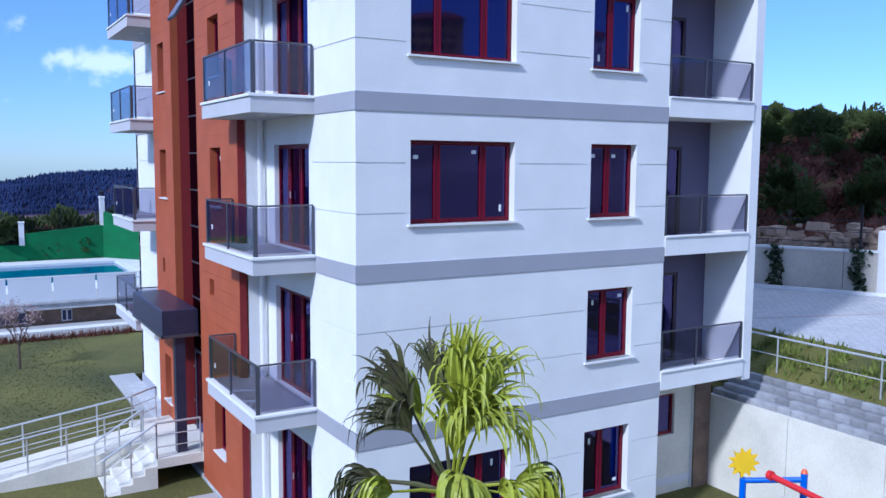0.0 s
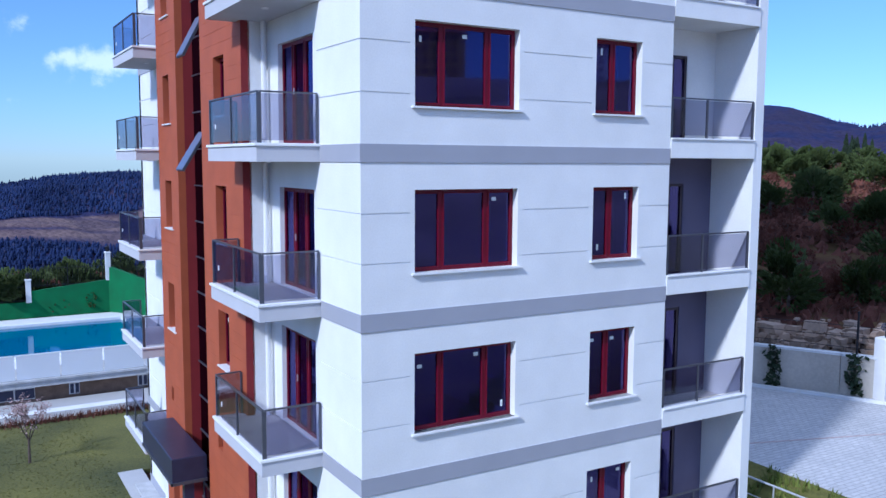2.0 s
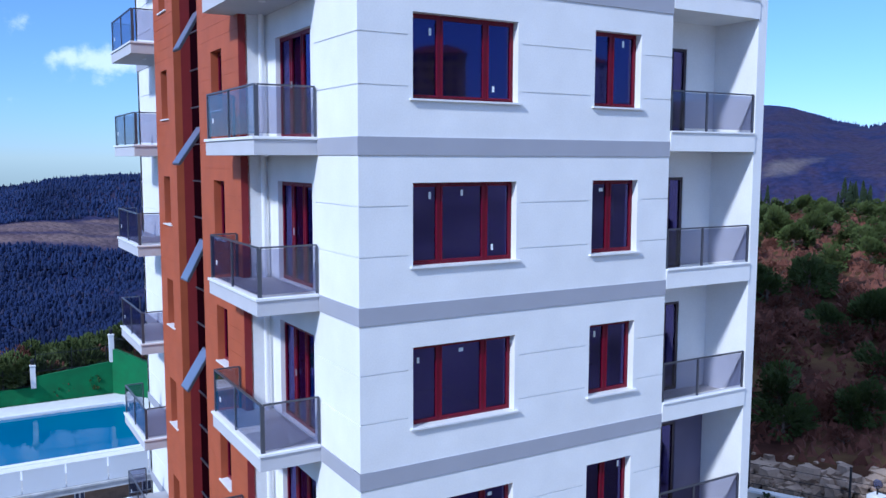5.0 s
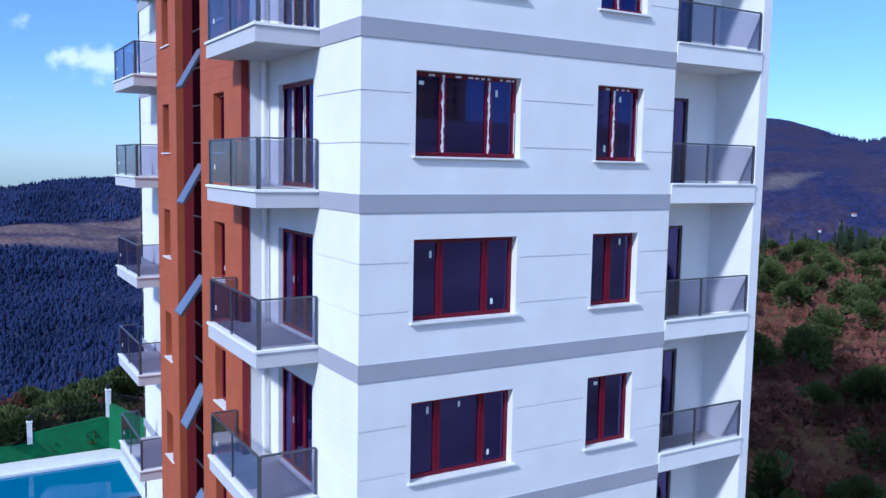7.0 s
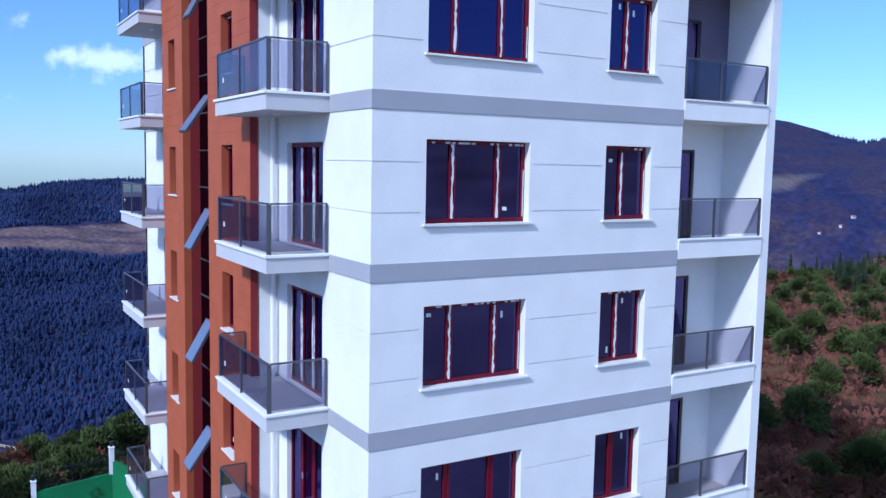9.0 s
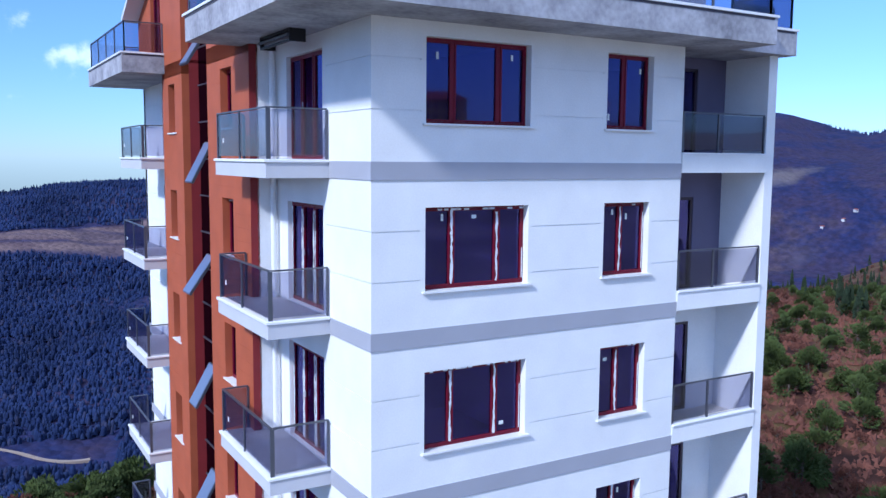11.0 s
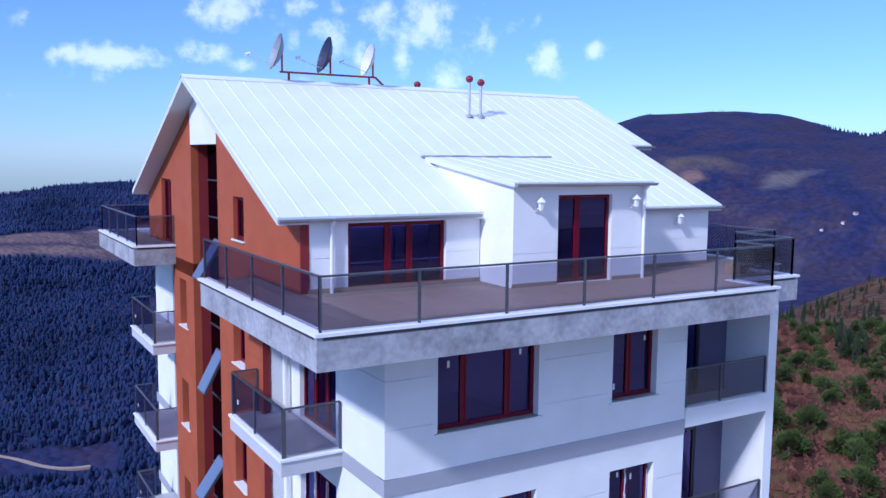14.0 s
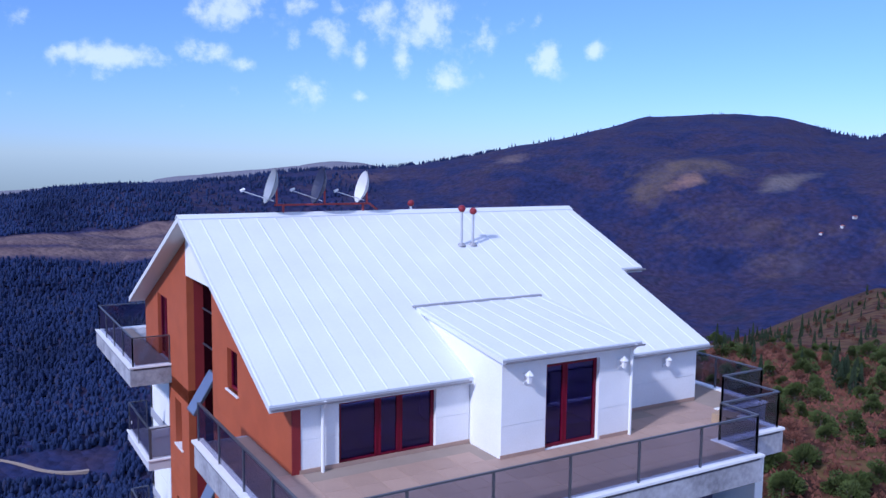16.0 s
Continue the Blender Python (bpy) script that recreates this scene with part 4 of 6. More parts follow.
def land_z(x, y):
    dx, dy = x - OX, y - OY
    r = math.hypot(dx, dy)
    a = math.degrees(math.atan2(dx, dy))
    w = smooth((a - 24) / 22) if a < 110 else smooth((150 - a) / 40)
    cd, ch = lerp_table(CRESTD, a), lerp_table(CREST, a)
    z = lerp_table(LEFT, r) * (1 - w) + lerp_table(RIGHT, r) * w
    if 32 < a < 70 and r > 120:
        z -= max(0, 58 - max(a, 46)) * smooth((a - 32) / 14) * 3.0 * smooth((r - 120) / 200) * (1 if r < 700 else 0.2)
    if abs(a) > 75:
        # the hill behind, with houses on it
        k = smooth((abs(a) - 75) / 30)
        z = z * (1 - k) + k * (-0.62 + 34 * smooth((r - 22) / 190) + 30 * smooth((r - 250) / 900))
    rough = 0.0
    if r > 70:
        k = min(1, (r - 70) / 200)
        rough = k * (1 - 0.65 * smooth((a - 32) / 12) * smooth((520 - r) / 90)) * (14 * noise.noise((x / 160, y / 160, 3)) + 5 * noise.noise((x / 45, y / 45, 7)) + 22 * noise.noise((x / 420, y / 420, 1)))
    start = lerp_table([(0, 1120), (30, 1120), (46, 1200), (180, 1200)], a)
    if r > start:
        z0 = z
        t = (r - start) / (cd - start)
        if r <= cd:
            z = z0 + (ch - z0) * math.sin(t * math.pi / 2)
        else:
            z = ch - min(120, (r - cd) * 0.10)
        edge = 1 - 0.75 * max(0, 1 - abs(r - cd) / 350)
        rough *= edge
        if r > 3000:
            far = lerp_table([(0, -220), (9, -200), (11.8, -98), (16, -53), (20, -18), (23, 8), (25, 4), (29, -60), (34, -60), (180, -60)], a)
            z = max(z, far * smooth((r - 3000) / 700) + z * (1 - smooth((r - 3000) / 700)))
            rough *= 0.4
    elif 40 < r <= 70:
        rough = 0.7 * noise.noise((x / 5, y / 5, 2)) * min(1, (r - 40) / 15)
    return z + rough


def land():
    rs = [0, 8, 16, 24, 30, 34.5, 36.5, 40, 45, 50, 55, 58, 61, 64, 68, 74, 82, 92, 104, 118, 134, 152, 172, 195, 220, 250, 285, 325, 365, 405, 450, 500, 550, 600, 660, 720, 790, 860, 940, 1020]
    while rs[-1] < 2500:
        rs.append(rs[-1] + 36)
    rs += [2560, 2660, 2800, 3000, 3200, 3400, 3600, 3800, 4100, 4500, 4800]
    az = [-6 + 0.28 * i for i in range(int(72 / 0.28))]
    az += [66 + (354 - 66) * (i / 60) for i in range(60)]
    s = Shape()
    for r in rs:
        for a in az:
            x, y = OX + r * math.sin(radians(a)), OY + r * math.cos(radians(a))
            s.v.append((x, y, land_z(x, y)))
    m = len(az)
    for i in range(len(rs) - 1):
        for k in range(m):
            s.f.append((i * m + k, (i + 1) * m + k, (i + 1) * m + (k + 1) % m, i * m + (k + 1) % m))
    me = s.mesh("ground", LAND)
    for p in me.polygons:
        p.use_smooth = True
    ob = new("ground", me)
    return tagged(ob, "wooded valley and scrub-covered hillsides", "ground", kind="structure")


def land_material():
    """Dry scrub near by, dark woods with blue haze painted in far off, ploughed terraces on the far slope."""
    m = bpy.data.materials.new("scrub_and_woods")
    m.use_nodes = True
    n, l = m.node_tree.nodes, m.node_tree.links
    p = n["Principled BSDF"]
    p.inputs["Roughness"].default_value, p.inputs["Specular IOR Level"].default_value = 0.95, 0.1
    co = n.new("ShaderNodeTexCoord")

    def noise_ramp(scale, lo, hi, colours, detail=6):
        no, rp = n.new("ShaderNodeTexNoise"), n.new("ShaderNodeValToRGB")
        no.inputs["Scale"].default_value, no.inputs["Detail"].default_value = scale, detail
        l.new(co.outputs["Object"], no.inputs["Vector"])
        rp.color_ramp.elements[0].position, rp.color_ramp.elements[1].position = lo, hi
        rp.color_ramp.elements[0].color, rp.color_ramp.elements[1].color = (*colours[0], 1), (*colours[-1], 1)
        for i, c in enumerate(colours[1:-1]):
            e = rp.color_ramp.elements.new(lo + (hi - lo) * (i + 1) / (len(colours) - 1))
            e.color = (*c, 1)
        l.new(no.outputs["Fac"], rp.inputs[0])
        return rp, no

    scrub, sn = noise_ramp(0.22, 0.32, 0.7, [(0.026, 0.014, 0.012), (0.066, 0.028, 0.021), (0.105, 0.064, 0.031), (0.038, 0.034, 0.012)])
    # navy woods ramp: the distance haze is painted into the ground colour
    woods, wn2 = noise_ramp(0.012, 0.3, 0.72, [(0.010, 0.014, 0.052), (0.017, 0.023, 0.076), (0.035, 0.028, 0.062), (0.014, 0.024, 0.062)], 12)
    wn2.inputs["Roughness"].default_value = 0.68
    field, fn = noise_ramp(0.02, 0.35, 0.65, [(0.10, 0.068, 0.080), (0.155, 0.11, 0.112), (0.085, 0.062, 0.078)], 4)
    clear, cn = noise_ramp(0.0075, 0.57, 0.70, [(0, 0, 0), (0.6, 0.6, 0.6)], 14)
    cn.inputs["Roughness"].default_value = 0.7
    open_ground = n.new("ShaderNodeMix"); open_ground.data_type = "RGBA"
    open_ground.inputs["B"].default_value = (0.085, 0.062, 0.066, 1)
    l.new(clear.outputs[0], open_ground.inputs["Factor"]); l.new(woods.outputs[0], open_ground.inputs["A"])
    sep = n.new("ShaderNodeSeparateXYZ")
    l.new(co.outputs["Object"], sep.inputs[0])
    # distance from the house splits scrub from the haze-tinted woods
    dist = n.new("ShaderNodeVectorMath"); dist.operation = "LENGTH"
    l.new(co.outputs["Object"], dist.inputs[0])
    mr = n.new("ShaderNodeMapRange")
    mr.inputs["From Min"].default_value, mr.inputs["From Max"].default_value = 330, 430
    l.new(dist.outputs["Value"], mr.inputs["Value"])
    rear = n.new("ShaderNodeMapRange")
    rear.inputs["From Min"].default_value, rear.inputs["From Max"].default_value = -16, -40
    l.new(sep.outputs["Y"], rear.inputs["Value"])
    either = n.new("ShaderNodeMath"); either.operation = "MAXIMUM"
    l.new(mr.outputs[0], either.inputs[0]); l.new(rear.outputs[0], either.inputs[1])
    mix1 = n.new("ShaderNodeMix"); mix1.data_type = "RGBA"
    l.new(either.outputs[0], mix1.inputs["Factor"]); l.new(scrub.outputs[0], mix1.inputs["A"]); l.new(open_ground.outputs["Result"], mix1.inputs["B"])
    # unseen hill behind, coloured pale so that it bounces light onto the front
    behind, bn = noise_ramp(0.03, 0.3, 0.7, [(0.15, 0.13, 0.08), (0.34, 0.31, 0.27), (0.21, 0.19, 0.13)], 8)
    mix0 = n.new("ShaderNodeMix"); mix0.data_type = "RGBA"
    l.new(rear.outputs[0], mix0.inputs["Factor"]); l.new(mix1.outputs["Result"], mix0.inputs["A"]); l.new(behind.outputs[0], mix0.inputs["B"])
    mix1 = mix0
    # single tree tops break up the woods
    speck = n.new("ShaderNodeTexNoise"); speck.inputs["Scale"].default_value, speck.inputs["Detail"].default_value = 0.11, 6
    l.new(co.outputs["Object"], speck.inputs["Vector"])
    sr = n.new("ShaderNodeMapRange")
    sr.inputs["From Min"].default_value, sr.inputs["From Max"].default_value = 0.35, 0.65
    sr.inputs["To Min"].default_value, sr.inputs["To Max"].default_value = 0.78, 1.25
    l.new(speck.outputs["Fac"], sr.inputs["Value"])
    sm = n.new("ShaderNodeMix"); sm.data_type, sm.blend_type = "RGBA", "MULTIPLY"
    sm.inputs["Factor"].default_value = 1.0
    l.new(mix1.outputs["Result"], sm.inputs["A"]); l.new(sr.outputs[0], sm.inputs["B"])
    mix1 = sm
    # clearings on the far hillside: centre, half sizes, colour
    for cx, cy, cw, cl, colour in CLEARINGS:
        off, sca, ln = n.new("ShaderNodeVectorMath"), n.new("ShaderNodeVectorMath"), n.new("ShaderNodeVectorMath")
        off.operation, sca.operation, ln.operation = "SUBTRACT", "MULTIPLY", "LENGTH"
        off.inputs[1].default_value, sca.inputs[1].default_value = (cx, cy, 0), (1 / cw, 1 / cl, 0)
        l.new(co.outputs["Object"], off.inputs[0]); l.new(off.outputs[0], sca.inputs[0]); l.new(sca.outputs[0], ln.inputs[0])
        wobble = n.new("ShaderNodeMath"); wobble.operation = "MULTIPLY_ADD"; wobble.inputs[1].default_value = 5.0
        l.new(cn.outputs["Fac"], wobble.inputs[0]); l.new(ln.outputs["Value"], wobble.inputs[2])
        edge = n.new("ShaderNodeMapRange")
        edge.inputs["From Min"].default_value, edge.inputs["From Max"].default_value = 3.6, 2.5
        edge.inputs["To Max"].default_value = 0.62
        l.new(wobble.outputs[0], edge.inputs["Value"])
        mx = n.new("ShaderNodeMix"); mx.data_type = "RGBA"
        mx.inputs["B"].default_value = (*colour, 1)
        l.new(edge.outputs[0], mx.inputs["Factor"]); l.new(mix1.outputs["Result"], mx.inputs["A"])
        mix1 = mx
    # a strip of ploughed terraces round the far slope: a ring of distance, broken up
    wob = n.new("ShaderNodeTexNoise"); wob.inputs["Scale"].default_value, wob.inputs["Detail"].default_value = 0.004, 4
    l.new(co.outputs["Object"], wob.inputs["Vector"])
    add = n.new("ShaderNodeMath"); add.operation = "MULTIPLY_ADD"; add.inputs[1].default_value = 60; l.new(wob.outputs["Fac"], add.inputs[0]); l.new(dist.outputs["Value"], add.inputs[2])
    ring = n.new("ShaderNodeValToRGB")
    sc = n.new("ShaderNodeMath"); sc.operation = "DIVIDE"; sc.inputs[1].default_value = 2500
    l.new(add.outputs[0], sc.inputs[0]); l.new(sc.outputs[0], ring.inputs[0])
    els = ring.color_ramp.elements
    els[0].position, els[0].color = 0.420, (0, 0, 0, 1)
    els[1].position, els[1].color = 0.424, (1, 1, 1, 1)
    # dark hedge lines along the terraces
    for at, k in ((0.436, 1), (0.4365, 0.3), (0.438, 0.3), (0.4385, 1), (0.449, 1), (0.4495, 0.3), (0.451, 0.3), (0.4515, 1), (0.464, 1), (0.4645, 0.4), (0.466, 0.4), (0.4665, 1), (0.484, 1), (0.488, 0)):
        els.new(at).color = (k, k, k, 1)
    tilt = n.new("ShaderNodeMath"); tilt.operation = "MULTIPLY_ADD"; tilt.inputs[1].default_value = -0.45
    l.new(sep.outputs["X"], tilt.inputs[0]); l.new(add.outputs[0], tilt.inputs[2])
    upper = n.new("ShaderNodeMapRange")
    upper.inputs["From Min"].default_value, upper.inputs["From Max"].default_value = 1112, 1104
    l.new(tilt.outputs[0], upper.inputs["Value"])
    side = n.new("ShaderNodeMapRange")
    side.inputs["From Min"].default_value, side.inputs["From Max"].default_value = 330, 250
    l.new(sep.outputs["X"], side.inputs["Value"])
    both = n.new("ShaderNodeMath"); both.operation = "MULTIPLY"
    cut = n.new("ShaderNodeMath"); cut.operation = "MULTIPLY"
    l.new(ring.outputs[0], cut.inputs[0]); l.new(upper.outputs[0], cut.inputs[1])
    l.new(cut.outputs[0], both.inputs[0]); l.new(side.outputs[0], both.inputs[1])
    mix2 = n.new("ShaderNodeMix"); mix2.data_type = "RGBA"
    l.new(both.outputs[0], mix2.inputs["Factor"]); l.new(mix1.outputs["Result"], mix2.inputs["A"]); l.new(field.outputs[0], mix2.inputs["B"])
    # past 2900 m the ground turns grey-blue: haze painted into the colour
    ridge_haze = n.new("ShaderNodeMapRange")
    ridge_haze.inputs["From Min"].default_value, ridge_haze.inputs["From Max"].default_value = 2900, 3300
    l.new(dist.outputs["Value"], ridge_haze.inputs["Value"])
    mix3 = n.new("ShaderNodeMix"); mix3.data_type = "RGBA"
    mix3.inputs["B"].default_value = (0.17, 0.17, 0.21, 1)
    l.new(ridge_haze.outputs[0], mix3.inputs["Factor"]); l.new(mix2.outputs["Result"], mix3.inputs["A"])
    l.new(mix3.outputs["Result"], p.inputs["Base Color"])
    b = n.new("ShaderNodeBump"); b.inputs["Strength"].default_value, b.inputs["Distance"].default_value = 0.7, 1.2
    l.new(sn.outputs["Fac"], b.inputs["Height"])
    tops = n.new("ShaderNodeTexVoronoi"); tops.inputs["Scale"].default_value = 0.13
    l.new(co.outputs["Object"], tops.inputs["Vector"])
    b2 = n.new("ShaderNodeBump"); b2.invert = True
    b2.inputs["Distance"].default_value = 2.2
    l.new(mr.outputs[0], b2.inputs["Strength"])
    l.new(tops.outputs["Distance"], b2.inputs["Height"]); l.new(b.outputs[0], b2.inputs["Normal"]); l.new(b2.outputs[0], p.inputs["Normal"])
    return m


CLEARINGS = [(1035, 1015, 95, 75, (0.15, 0.11, 0.075)), (1024, 966, 32, 22, (0.27, 0.16, 0.13)), (925, 1310, 60, 30, (0.24, 0.18, 0.15)), (1135, 862, 55, 22, (0.16, 0.14, 0.14)),
             (976, 715, 50, 30, (0.12, 0.10, 0.12)), (686, 1418, 80, 45, (0.14, 0.09, 0.09)), (1000, 800, 45, 30, (0.09, 0.07, 0.09))]
LAND = land_material()
land()


def stuff(name, shape, mat, label, category):
    return tagged(part(name, shape, mat), label, category, kind="stuff")


def setting(name, shape, mat, label, category):
    return tagged(part(name, shape, mat), label, category, kind="structure")


# lawns, paths and the yard on the low side
GZ = -0.45
setting("lawn", Shape().box(-30, -0.9, 13.5, 20.4, -0.62, GZ).box(-30, 7, 20.4, 29.3, -0.62, GZ).box(-30, -5.5, -12, 13.5, -0.62, GZ), GRASS, "patchy green and straw-coloured lawn", "lawn")
setting("yard", Shape().box(-5.5, 10.6, -14, 0.0, -0.62, GZ + 0.004).box(-5.5, BX, 0.0, 13.5, -0.62, GZ + 0.004).box(7.35, 10.6, 0, 1.5, -0.62, GZ + 0.004), GRASS, "grassy playground yard beside the building", "yard")
setting("pavement", Shape().box(-0.9, 0.0, 12.95, 20.4, -0.62, GZ + 0.05).box(-1.3, BX, 1.6, 7.0, -0.62, GZ + 0.06), PAVING, "grey paved strip along the wall", "pavement")
setting("kerb", Shape().along_x([(29.3, -0.62), (30.0, -0.62), (30.0, -0.12), (29.3, -0.12)], -30, 1.8), KERB, "low white garden wall", "kerb")
setting("path", Shape().box(-30, 6, 30.0, 33.0, -0.62, -0.5), PAVING, "pale path below the pool deck", "path")
rng = random.Random(5)
blades = Shape()
for k in range(9000):
    if k < 6000:
        x, y = rng.uniform(-8, -0.95), rng.uniform(13.6, 29.2)
    else:
        x, y = rng.uniform(5, 10.4), rng.uniform(-4, 0.0)
    h, w, a = rng.uniform(0.015, 0.04), rng.uniform(0.02, 0.05), rng.uniform(0, 6.28)
    blades.add([(x - w * math.cos(a), y - w * math.sin(a), GZ), (x + w * math.cos(a), y + w * math.sin(a), GZ), (x + rng.uniform(-0.05, 0.05), y + rng.uniform(-0.05, 0.05), GZ + h)], [(0, 1, 2)])
stuff("grass", blades, GRASS, "short uneven grass on the lawn", "grass")


# ---- pool ----
pool = thing("swimming_pool", "turquoise swimming pool with a white edge on a raised deck", "pool", at=pose(0, 0, 0))
part("deck", Shape().box(-30, 6.5, 46.2, 48.9, -0.62, 1.05).box(-30, 6.5, 34.0, 36.6, -0.62, 1.05).box(3.7, 6.5, 36.6, 46.2, -0.62, 1.05).box(-30, 3.7, 36.6, 46.2, -0.62, -0.3), KERB, pool)
part("water", Shape().box(-30, 3.7, 36.6, 46.2, -0.3, 0.96), WATER, pool, "turquoise pool water")
part("edge", Shape().box(-30, 4.0, 46.2, 46.6, 1.05, 1.13).box(3.7, 4.1, 36.2, 46.2, 1.05, 1.13).box(-30, 3.7, 36.2, 36.6, 1.05, 1.13), SILL, pool)
block = thing("pool_terrace_wall", "brown stone wall with small windows under a white-panelled terrace", "wall", at=pose(0, 0, 0))
part("stone_wall", Shape().box(-30, 6.5, 33.3, 34.0, -0.62, 0.32), EARTHBROWN, block)
part("ledge", Shape().box(-30, 6.5, 32.7, 34.0, 0.32, 0.62).box(-30, 6.5, 32.6, 32.9, 0.62, 0.72), CONCRETE, block)
for k in range(14):
    x = 4.6 - 2.05 * k
    part("white_panel", Shape().box(x - 1.96, x, 32.78, 32.84, 0.74, 1.95), FROST, block, "frosted white balustrade panel")
part("hand_rail", Shape().box(-24, 4.6, 32.77, 32.85, 1.95, 2.0), SILL, block)
for x, w in ((-4.6, 1.9), (-1.1, 0.5), (2.3, 0.5)):
    nw = part("window", Shape().box(x, x + w, 33.24, 33.3, -0.4, 0.2), KERB, block)
    for j in range(2):
        part("pane", Shape().box(x + 0.05 + j * w / 2, x + w / 2 - 0.03 + j * w / 2, 33.22, 33.24, -0.35, 0.15), DARK, nw)

# green netted wall behind the pool, with posts and an iron fence
screen = thing("green_screen_wall", "boundary wall covered with dark green netting", "wall", at=pose(0, 0, 0))
part("panel", Shape().box(-30, -1.62, 49.0, 49.25, -0.62, 2.15), GREENFELT, screen)
part("panel", Shape().add([(-1.62, y, z) for y in (49.0, 49.25) for z in (-0.62, 2.85)] + [(3.45, y, z) for y in (49.0, 49.25) for z in (-0.62, 3.35)], [(0, 4, 5, 1), (3, 7, 6, 2), (1, 5, 7, 3), (0, 1, 3, 2), (4, 6, 7, 5)]), GREENFELT, screen)
part("panel", Shape().add([(3.45, 49.0, -0.62), (7.5, 43.5, -0.62), (7.5, 43.5, 2.7), (3.45, 49.0, 4.25), (3.7, 49.2, -0.62), (7.75, 43.7, -0.62), (7.75, 43.7, 2.7), (3.7, 49.2, 4.25)], [(0, 1, 2, 3), (7, 6, 5, 4), (3, 2, 6, 7), (0, 3, 7, 4), (1, 5, 6, 2)]), GREENFELT, screen)
for x, z0, z1 in ((-1.62, 2.1, 3.6), (3.45, 3.3, 5.2)):
    t = thing("gate_post", "white post on the boundary wall", "post", "boundary posts", at=pose(x, 49.1, 0))
    part("shaft", Shape().box(-0.16, 0.16, -0.16, 0.16, z0, z1, 0.02), KERB, t)
    part("cap", Shape().box(-0.2, 0.2, -0.2, 0.2, z1, z1 + 0.1, 0.04), KERB, t)
    part("lantern", Shape().tube((0, 0, z1 + 0.1), (0, 0, z1 + 0.42), 0.1, 0.14, n=8).tube((0, 0, z1 + 0.42), (0, 0, z1 + 0.52), 0.17, 0.03, n=8), BLACK, t, "small black post lantern")


def iron_fence(a, b, z0, z1, step=0.14):
    t = thing("iron_fence", "black iron fence on the boundary wall", "fence", "iron fences", at=pose(0, 0, 0))
    a, b = Vector(a), Vector(b)
    k = int((b - a).length / step)
    for z in (z0 + 0.1, z1 - 0.15):
        part("fence_rail", Shape().bar((a.x, a.y, z), (b.x, b.y, z), 0.03, 0.03), BLACK, t)
    for i in range(k + 1):
        p = a + (b - a) * (i / k)
        big = i % 14 == 0
        part("fence_bar", Shape().bar((p.x, p.y, z0), (p.x, p.y, z1 + (0.15 if big else 0)), 0.05 if big else 0.016, 0.05 if big else 0.016), BLACK, t)


iron_fence((-12, 49.12), (-1.8, 49.12), 2.15, 3.35, 0.2)
iron_fence((-1.4, 49.12), (3.25, 49.12), 3.1, 4.5, 0.16)
iron_fence((3.7, 49.0), (7.5, 43.7), 3.6, 5.1, 0.16)

# ---- entrance: canopy, landing, steps, ramp and rails ----
canopy = thing("entrance_canopy", "dark grey metal canopy over the entrance", "canopy", at=pose(0, 0, 0))
part("roof_box", Shape().box(-1.5, BX - 0.004, 8.3, 12.0, 3.34, 4.03, 0.02), DARK, canopy)
part("edge_trim", Shape().box(-1.53, BX - 0.004, 8.27, 8.3, 3.32, 3.4).box(-1.53, -1.5, 8.27, 12.0, 3.32, 3.4), METAL, canopy)
part("column", Shape().box(-1.18, -0.93, 8.36, 8.6, 0.25, 3.34), DARK, canopy)
part("lower_beam", Shape().box(-1.3, BX - 0.004, 10.2, 12.0, 2.95, 3.15), KERB, canopy)
steps = thing("entrance_steps", "pale concrete landing with steps going down to the yard", "steps", at=pose(0, 0, 0))
part("landing", Shape().box(-1.75, BX - 0.004, 8.1, 11.8, 0.06, 0.3).box(BX - 0.004, -0.18, Y2 + 0.01, Y3 - 0.01, 0.06, 0.3), PALECONC, steps)
part("bearing_wall", Shape().box(-1.7, BX - 0.01, 10.9, 11.7, -0.62, 0.06), CONCRETE, steps)
for k in range(4):
    part("step", Shape().box(-1.75 - 0.3 * (k + 1), -1.75 - 0.3 * k, 8.1, 9.6, -0.62, 0.3 - 0.18 * (k + 1), 0.012), PALECONC, steps)
part("ramp", Shape().add([(-1.76, y, z) for y in (9.7, 11.2) for z in (-0.62, 0.3)] + [(-6.5, y, z) for y in (9.7, 11.2) for z in (-0.62, -0.35)], [(0, 1, 5, 4), (2, 6, 7, 3), (1, 3, 7, 5), (4, 5, 7, 6), (0, 2, 3, 1)]), PALECONC, steps)


def steel_rail(points, height, name="hand_rail", label="stainless steel railing with round bars", posts=0.9, rows=(0.33, 0.66), group="steel railings"):
    t = thing("steel_railing", label, "railing", group, at=pose(0, 0, 0))
    for a, b in zip(points, points[1:]):
        a, b = Vector(a), Vector(b)
        up = Vector((0, 0, height))
        part("hand_rail", Shape().tube(a + up, b + up, 0.028, n=8), STEEL, t)
        for r in rows:
            part("rail_bar", Shape().tube(a + up * r, b + up * r, 0.014, n=6), STEEL, t)
        k = max(1, round((b - a).length / posts))
        for i in range(k + 1):
            p = a + (b - a) * (i / k)
            part("post", Shape().tube(p, p + up, 0.022, n=8), STEEL, t)
    return t


